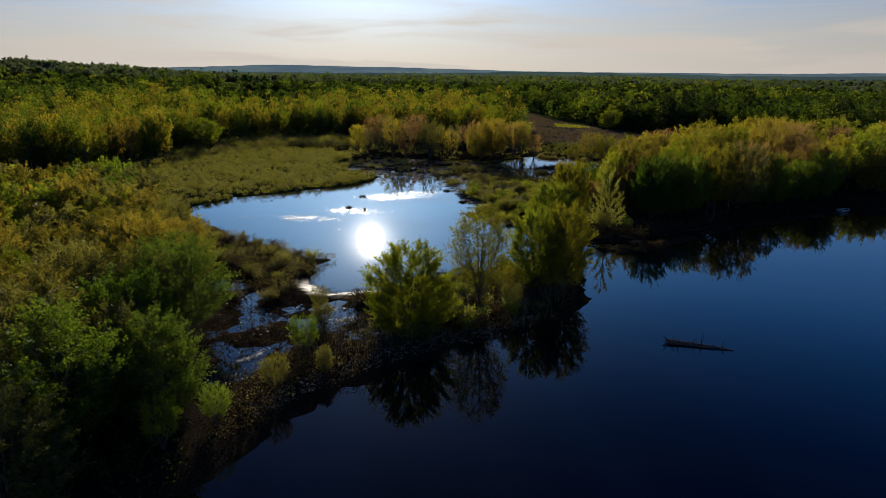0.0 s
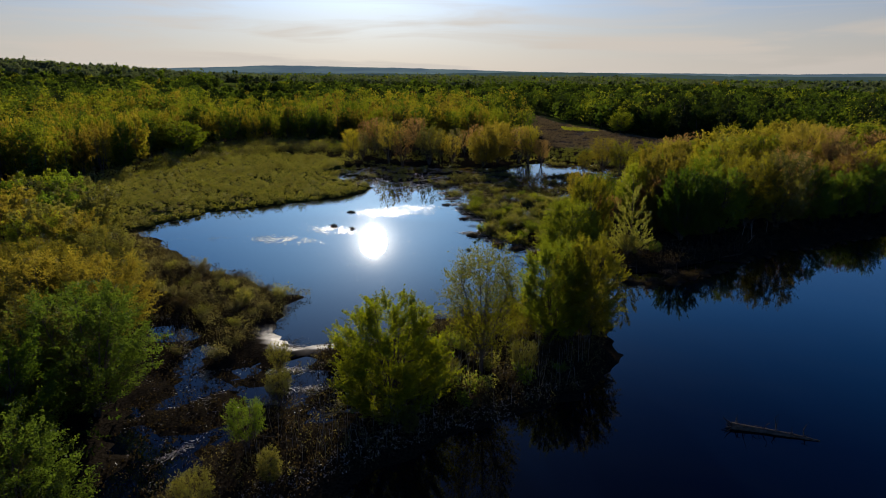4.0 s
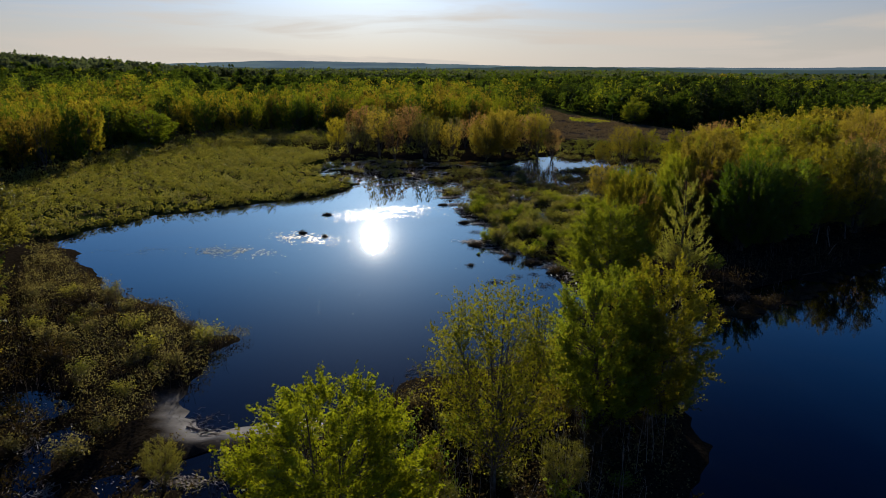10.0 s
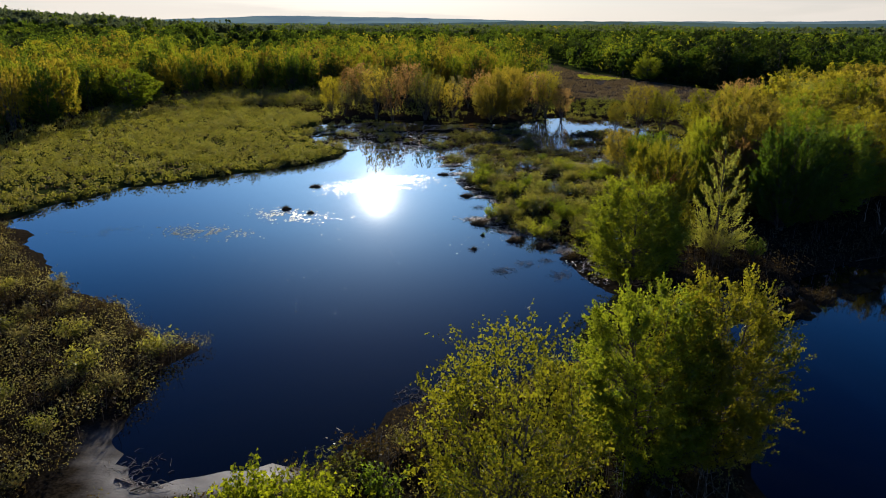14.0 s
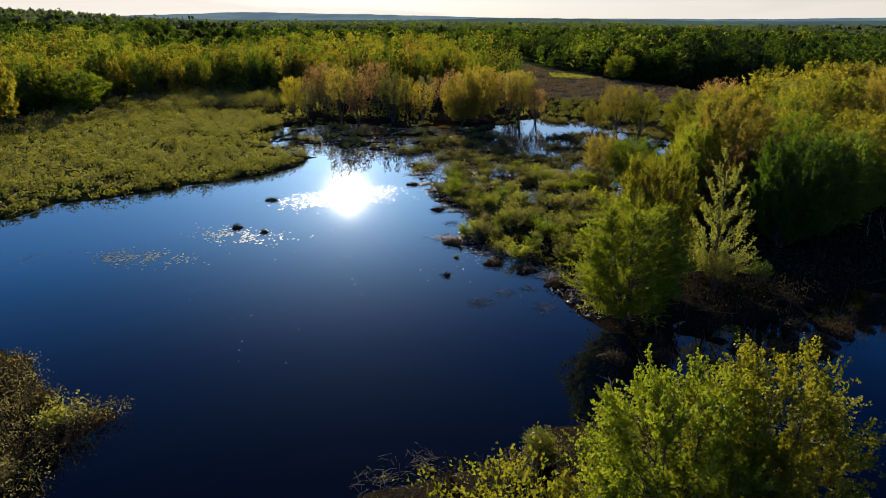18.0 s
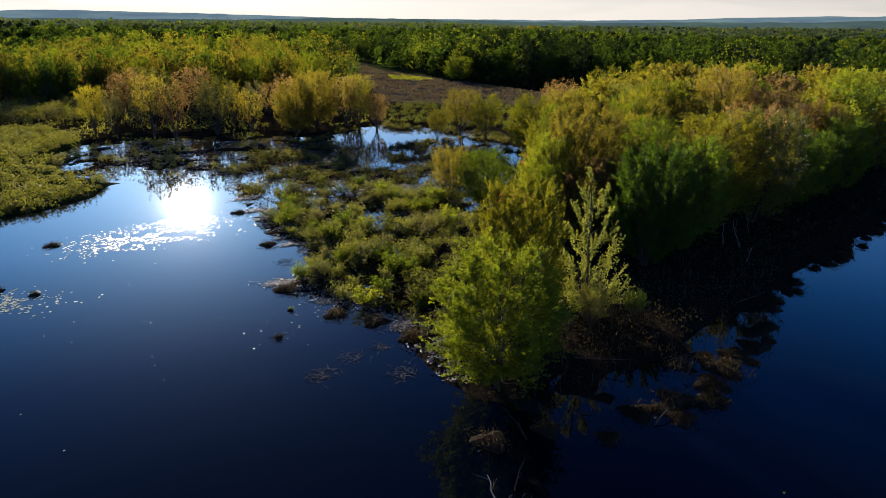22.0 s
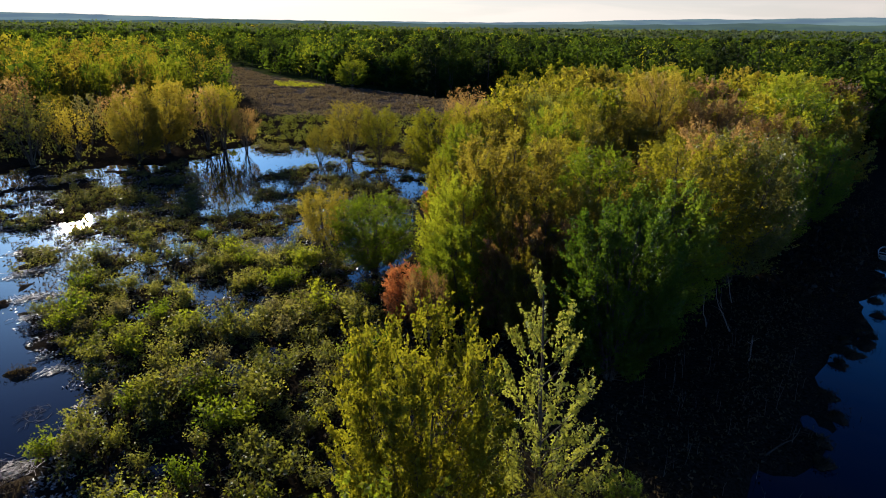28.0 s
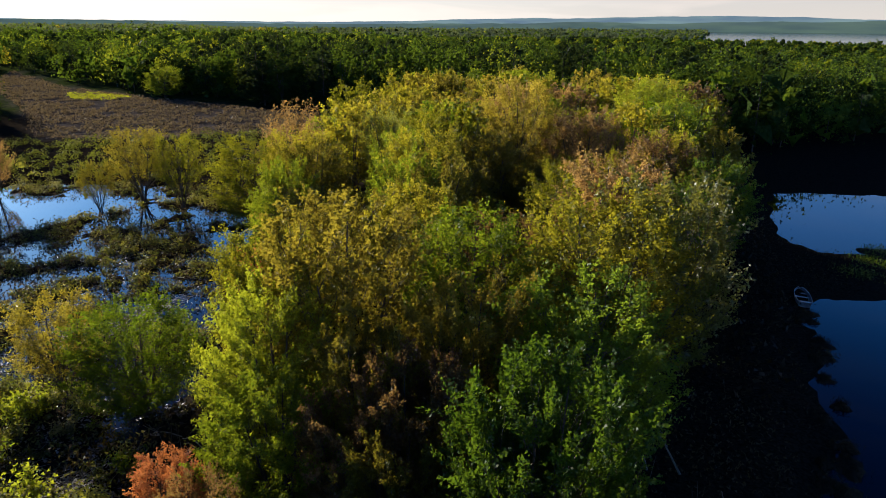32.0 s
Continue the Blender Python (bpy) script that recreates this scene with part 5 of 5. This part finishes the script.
for spec in ((29.6, 137.0, 3.0, 1.2, 0.75, 0.09), (34.5, 141.0, 2.6, 1.5, 1.0, 0.08), (29.5, 131.5, 2.4, 0.9, 0.5, 0.08), (31.0, 136.0, 4.0, 1.4, 0.6, 0.10), (24.0, 122.0, 3.5, 0.4, 0.15, 0.09),
             (10.2, 104.1, 3.2, 0.6, 0.25, 0.08), (6.0, 105.5, 5.0, 0.15, 0.04, 0.10), (2.0, 103.0, 2.5, 2.0, 0.3, 0.07), (-0.4, 96.5, 3.0, 1.7, 0.12, 0.08), (0.6, 98.5, 2.6, 1.2, 0.2, 0.07),
             (-0.2, 94.0, 2.8, 1.9, 0.2, 0.07), (-17.0, 62.0, 4.2, 0.2, 0.05, 0.11), (-22.0, 57.0, 3.4, 0.0, 0.05, 0.10), (-27.0, 74.5, 2.8, -0.2, 0.06, 0.08), (-25.5, 73.8, 2.2, 0.4, 0.05, 0.06),
             (8.6, 147.0, 2.8, 2.3, 0.3, 0.07), (6.8, 150.5, 2.4, 2.6, 0.25, 0.06), (-5.0, 116.0, 2.2, 0.9, 0.4, 0.06), (7.0, 112.0, 3.8, -0.3, 0.1, 0.10), (14.0, 109.0, 2.6, 0.9, 0.5, 0.06)):
    driftwood(*spec)


def brush(x, y, radius, count, seed, label):
    """A loose raft of dead sticks and stalks lying in the water."""
    rng = np.random.default_rng(seed)
    pieces = []
    for k in range(count):
        a = rng.normal(0, radius * 0.5, 2)
        az, ln = rng.uniform(0, 6.28), rng.uniform(0.25, 0.9)
        p = np.array([[a[0], a[1], 0.02], [a[0] + math.cos(az) * ln * 0.5, a[1] + math.sin(az) * ln * 0.5, rng.uniform(0.03, 0.18)], [a[0] + math.cos(az) * ln, a[1] + math.sin(az) * ln, rng.uniform(0.0, 0.12)]])
        pieces.append(tube(p, 0.018, 0.008, 3))
    v, f = joined(pieces)
    ob = new("brush_raft", mesh_of("brush_raft", v, f, DEADWOOD))
    ob.location = (x, y, 0)
    tagged(ob, label, "debris", "brush rafts", "stuff")


for k, (x, y, r, c) in enumerate(((-11.3, 110.9, 1.0, 60), (-13.5, 86.5, 1.6, 90), (-11.5, 88.5, 1.2, 60), (-9.5, 113.5, 1.0, 34), (-7.3, 115.0, 0.9, 30), (-5.6, 111.3, 1.1, 50), (-17.2, 128.3, 1.3, 80),
                                  (-15.4, 116.8, 0.5, 14), (-20.5, 141.5, 1.0, 40), (-22.5, 146, 0.9, 34), (-18.3, 134, 0.9, 36), (-44.7, 139.8, 0.9, 40), (-26.5, 75.2, 1.6, 70), (0.2, 96.5, 1.4, 90))):
    brush(x, y, r, c, 90 + k, "loose raft of dead sticks floating on the water")


def litter_mat(x, y, length, width, turn, seed):
    """A tongue of pale dead stalks washed together at the water's edge."""
    rng = np.random.default_rng(seed)
    pieces = []
    for k in range(int(46 * length * width)):
        a = rng.normal(0, 0.36, 2) * (length, width)
        c = np.array([a[0] * math.cos(turn) - a[1] * math.sin(turn), a[0] * math.sin(turn) + a[1] * math.cos(turn), 0.03 + rng.random() * 0.12])
        az, ln = turn + rng.normal(0, 0.9), rng.uniform(0.15, 0.5)
        d = np.array([math.cos(az), math.sin(az), rng.normal(0, 0.12)]) * ln
        pieces.append(tube([c - d, c + rng.normal(0, 0.03, 3), c + d], 0.022, 0.010, 3))
    ob = new("litter_mat", mesh_of("litter_mat", *joined(pieces), LEAF["litter"]))
    ob.location = (x, y, 0)
    tagged(ob, "pale mat of dead stalks at the marsh's edge", "debris", "litter mats", "stuff")


for k, spec in enumerate(((-17.2, 128.2, 2.6, 1.3, 0.3), (-19.6, 144.8, 2.8, 1.2, 0.5), (-18.4, 139.6, 2.2, 1.0, 0.2), (-25.2, 153.6, 3.2, 1.4, 0.4), (-28.2, 160.0, 3.0, 1.6, 0.6), (-30.0, 166.5, 3.2, 1.8, 0.3),
                         (-15.0, 134.6, 1.8, 0.9, 0.9), (-12.6, 123.8, 2.2, 1.0, -0.3), (-5.6, 118.6, 2.2, 1.1, 0.6), (-23.4, 149.8, 2.2, 1.1, 0.8),
                         (-20.0, 66.0, 2.4, 0.8, 0.4), (-16.5, 64.0, 2.2, 0.7, 0.9), (-23.5, 69.0, 2.6, 0.8, 0.2), (-28.0, 61.0, 2.6, 0.8, 1.3), (-31.0, 67.0, 2.8, 0.9, 1.9), (-36.5, 71.5, 2.6, 0.8, 2.2),
                         (-25.5, 54.0, 2.2, 0.7, 1.2), (-12.5, 67.0, 2.2, 0.7, 0.3), (-24.8, 74.2, 2.6, 0.7, -0.1),
                         (1.2, 149.0, 3.4, 1.6, 0.4), (5.4, 147.6, 3.0, 1.4, 1.2), (7.4, 152.4, 3.2, 1.5, 1.6), (-1.6, 153.0, 3.6, 1.7, 0.2), (-4.4, 158.6, 3.6, 1.8, 0.7), (2.4, 161.4, 3.4, 1.6, 0.1), (6.6, 163.6, 3.4, 1.7, 0.8), (0.6, 168.4, 4.0, 1.8, 0.3), (6.0, 171.8, 3.8, 1.8, 0.5), (-7.4, 166.0, 4.0, 1.8, 0.4), (3.0, 144.4, 2.8, 1.3, 0.9))):
    litter_mat(*spec, 300 + k)


def hummock(x, y, radius, h, colour, seed, label):
    """A low mound of turf with blades standing up from it."""
    rng = np.random.default_rng(seed)
    base = tagged(new("hummock"), label, "hummock", "grass hummocks")
    base.location = (x, y, 0)
    rings, seg = 5, 14
    v = [(0, 0, h * 0.5)]
    for i in range(1, rings + 1):
        for j in range(seg):
            a = 2 * math.pi * j / seg
            rr = radius * i / rings * (1 + 0.28 * math.sin(a * 3 + seed) + rng.uniform(-0.08, 0.08))
            v.append((rr * math.cos(a), rr * math.sin(a), h * 0.5 * (1 - (i / rings) ** 2) - 0.06 * (i == rings)))
    f = [(0, 1 + j, 1 + (j + 1) % seg, 1 + (j + 1) % seg) for j in range(seg)]
    bm = bmesh.new()
    bv = [bm.verts.new(p) for p in v]
    for j in range(seg):
        bm.faces.new((bv[0], bv[1 + j], bv[1 + (j + 1) % seg]))
        for i in range(rings - 1):
            a, b = 1 + i * seg, 1 + (i + 1) * seg
            bm.faces.new((bv[a + j], bv[b + j], bv[b + (j + 1) % seg], bv[a + (j + 1) % seg]))
    me = bpy.data.meshes.new("mound")
    bm.to_mesh(me)
    bm.free()
    me.materials.append(MUD)
    part("mound", me, base)
    n = int(260 * radius)
    p = np.stack([rng.normal(0, radius * 0.45, n), rng.normal(0, radius * 0.45, n), rng.uniform(0.1, 0.9, n) * h], 1)
    bl, bf = leaves(p, 0.34 * h ** 0.5, rng, 0.16, 1.3)
    tagged(part("grass", mesh_of("grass", bl, bf, LEAF[colour]), base), kind="stuff")


MUD = rough_material("mud", (0.02, 0.015, 0.010), (0.06, 0.045, 0.03), 2.0, 0.6)
for k, (x, y, r, h, c) in enumerate(((-43.2, 127.0, 0.7, 0.5, "twig"), (-39.2, 126.0, 0.5, 0.4, "twig"), (-44.7, 139.8, 0.9, 0.4, "twig"), (-15.4, 122.0, 0.3, 0.35, "bright"), (-15.4, 116.8, 0.35, 0.4, "twig"),
                                     (3.4, 104.0, 0.9, 0.5, "twig"), (7.0, 103.0, 0.8, 0.5, "twig"), (-8.0, 119.5, 1.2, 0.6, "sedge"), (-11.5, 121.0, 1.0, 0.6, "sedge"), (-4.8, 116.5, 1.2, 0.7, "twig"), (-16.5, 126.5, 1.2, 0.6, "sedge"), (-21.0, 139.5, 1.0, 0.5, "twig"),
                                     (69.0, 152.0, 2.4, 0.9, "shrub"), (73.5, 154.0, 2.2, 0.9, "green"), (78.0, 156.0, 1.8, 0.8, "shrub"), (65.0, 152.5, 1.6, 0.6, "twig"), (-27.5, 152.5, 1.0, 0.4, "twig"),
                                     (-0.2, 102.9, 1.1, 0.6, "sedge"), (9.6, 105.6, 1.2, 0.5, "twig"), (12.2, 104.9, 1.0, 0.55, "twig"), (12.6, 107.0, 1.3, 0.6, "sedge"), (14.6, 106.6, 0.9, 0.6, "twig"), (15.9, 108.9, 1.3, 0.65, "twig"),
                                     (14.8, 111.6, 1.2, 0.55, "sedge"), (17.8, 110.9, 1.5, 0.7, "twig"), (19.4, 113.0, 1.1, 0.6, "twig"), (21.6, 114.2, 1.3, 0.6, "twig"), (22.6, 116.6, 1.0, 0.5, "twig"))):
    hummock(x, y, r, h, c, 120 + k, "low mound of " + {"twig": "dead brown", "bright": "bright green", "sedge": "dry tan", "shrub": "yellow-green", "green": "green"}[c] + " grass in shallow water")

# ragged tussocks where the point's shore meets the lake
rng = np.random.default_rng(17)
for (ax, ay), (bx, by) in zip(LAKE[13:20], LAKE[14:21]):
    run = math.hypot(bx - ax, by - ay)
    for k in range(int(run / 1.5)):
        u, out = rng.random(), rng.uniform(-0.3, 1.3)
        hummock(ax + (bx - ax) * u + (by - ay) / run * out, ay + (by - ay) * u - (bx - ax) / run * out, rng.uniform(0.4, 1.0), rng.uniform(0.3, 0.55), "twig", 400 + int(ax * 10) + k, "dead brown grass tussock at the lake's edge")


def pads(x, y, rx, ry, turn, count, seed, label):
    """A patch of floating lily pads, each a thin notched disc."""
    rng = np.random.default_rng(seed)
    ang = np.linspace(0.35, 2 * math.pi - 0.1, 9)
    vs, fs, base = [], [], 0
    for k in range(count):
        q = rng.normal(0, 0.45, 2) * (rx, ry)
        px, py = q[0] * math.cos(turn) - q[1] * math.sin(turn), q[0] * math.sin(turn) + q[1] * math.cos(turn)
        if vnoise(np.array([px / 1.3]), np.array([py / 1.3]), seed)[0] < 0.36:
            continue
        r, spin = rng.uniform(0.06, 0.14) * (0.55 if count < 200 else 1.0), rng.uniform(0, 6.28)
        rim = np.stack([px + r * np.cos(ang + spin), py + r * np.sin(ang + spin), 0.012 + 0.012 * rng.random(9)], 1)
        vs.append(np.concatenate([[[px, py, 0.008]], rim]))
        fs.append(np.array([(0, i, i + 1) for i in range(1, 9)]) + base)
        base += 10
    ob = new("lily_pads", mesh_of("lily_pads", np.concatenate(vs), np.concatenate(fs), PAD))
    ob.location = (x, y, 0)
    tagged(ob, label, "lily pads", kind="stuff")


PAD = rough_material("lily_pad", (0.10, 0.13, 0.04), (0.20, 0.20, 0.09), 3.0, 0.42, 0.1, 6.0, 0.22)
pads(-48.0, 115.2, 6.0, 2.6, 0.1, 520, 140, "patch of glossy floating lily pads")
pads(-60.0, 112.8, 5.0, 2.2, 0.2, 150, 141, "thin patch of half-sunken lily pads")
pads(-41.5, 124.4, 5.5, 2.8, 0.0, 520, 142, "patch of glossy floating lily pads")
pads(-36.5, 142.0, 9.0, 5.0, 0.6, 950, 143, "broad patch of glossy floating lily pads")
pads(-33.0, 148.0, 6.0, 3.0, 0.3, 300, 144, "patch of glossy floating lily pads")
pads(-14.0, 119.0, 5.0, 4.0, 0.4, 60, 145, "scattered floating lily pads near the marsh")
pads(-32.0, 112.0, 16.0, 22.0, 0.2, 50, 146, "stray floating leaves strewn over the pond")


def boat():
    """A small open aluminium boat, half aground, with thwarts and gunwale."""
    thing = tagged(new("rowing_boat"), "small open grey aluminium boat half aground", "boat")
    thing.matrix_world = pose(59.1, 150.5, 0.02, 2, 3, 44)
    stations = ((-1.85, 0.52, 0.46), (-1.2, 0.62, 0.45), (-0.4, 0.66, 0.45), (0.5, 0.64, 0.47), (1.2, 0.52, 0.52), (1.65, 0.34, 0.58), (1.9, 0.16, 0.62))
    def shell(inset, lift):
        bm = bmesh.new()
        rows = []
        for x, w, h in stations:
            w = w - inset
            rows.append([bm.verts.new(p) for p in ((x, w, h), (x, w * 0.92, 0.14 + lift), (x, w * 0.7, 0.02 + lift), (x, 0, lift), (x, -w * 0.7, 0.02 + lift), (x, -w * 0.92, 0.14 + lift), (x, -w, h))])
        for a, b in zip(rows, rows[1:]):
            for i in range(6):
                bm.faces.new((a[i], a[i + 1], b[i + 1], b[i]))
        bm.faces.new(rows[0])
        bm.faces.new(rows[-1])
        me = bpy.data.meshes.new("hull")
        bm.to_mesh(me)
        bm.free()
        me.materials.append(ALUMINIUM)
        return me
    part("hull", shell(0.0, -0.06), thing, "dull grey outer hull")
    part("floor_pan", shell(0.03, -0.02), thing)
    for side in (1, -1):
        v, f = tube([(x, side * w, h + 0.01) for x, w, h in stations], 0.028, 0.028, 6)
        part("gunwale", mesh_of("gunwale", v, f, ALUMINIUM_RIM, True), thing, "bright worn rim")
    v, f = tube([(-1.85, -0.52, 0.47), (-1.85, 0, 0.44), (-1.85, 0.52, 0.47)], 0.03, 0.03, 6)
    part("transom_rim", mesh_of("transom_rim", v, f, ALUMINIUM_RIM, True), thing)
    for x, w in ((-1.3, 0.58), (0.0, 0.63), (1.1, 0.50)):
        bm = bmesh.new()
        bmesh.ops.create_cube(bm, size=1.0, matrix=Matrix.LocRotScale((x, 0, 0.30), None, (0.26, w * 1.9, 0.05)))
        bmesh.ops.bevel(bm, geom=bm.edges[:], offset=0.012, segments=1, affect="EDGES")
        me = bpy.data.meshes.new("thwart")
        bm.to_mesh(me)
        bm.free()
        me.materials.append(ALUMINIUM)
        part("thwart", me, thing)


ALUMINIUM = rough_material("aluminium", (0.16, 0.17, 0.18), (0.30, 0.31, 0.32), 5.0, 0.45, 0.1, 6.0, 0.6)
ALUMINIUM_RIM = rough_material("aluminium_rim", (0.40, 0.40, 0.40), (0.60, 0.60, 0.60), 6.0, 0.35, 0.1, 6.0, 0.6)
boat()
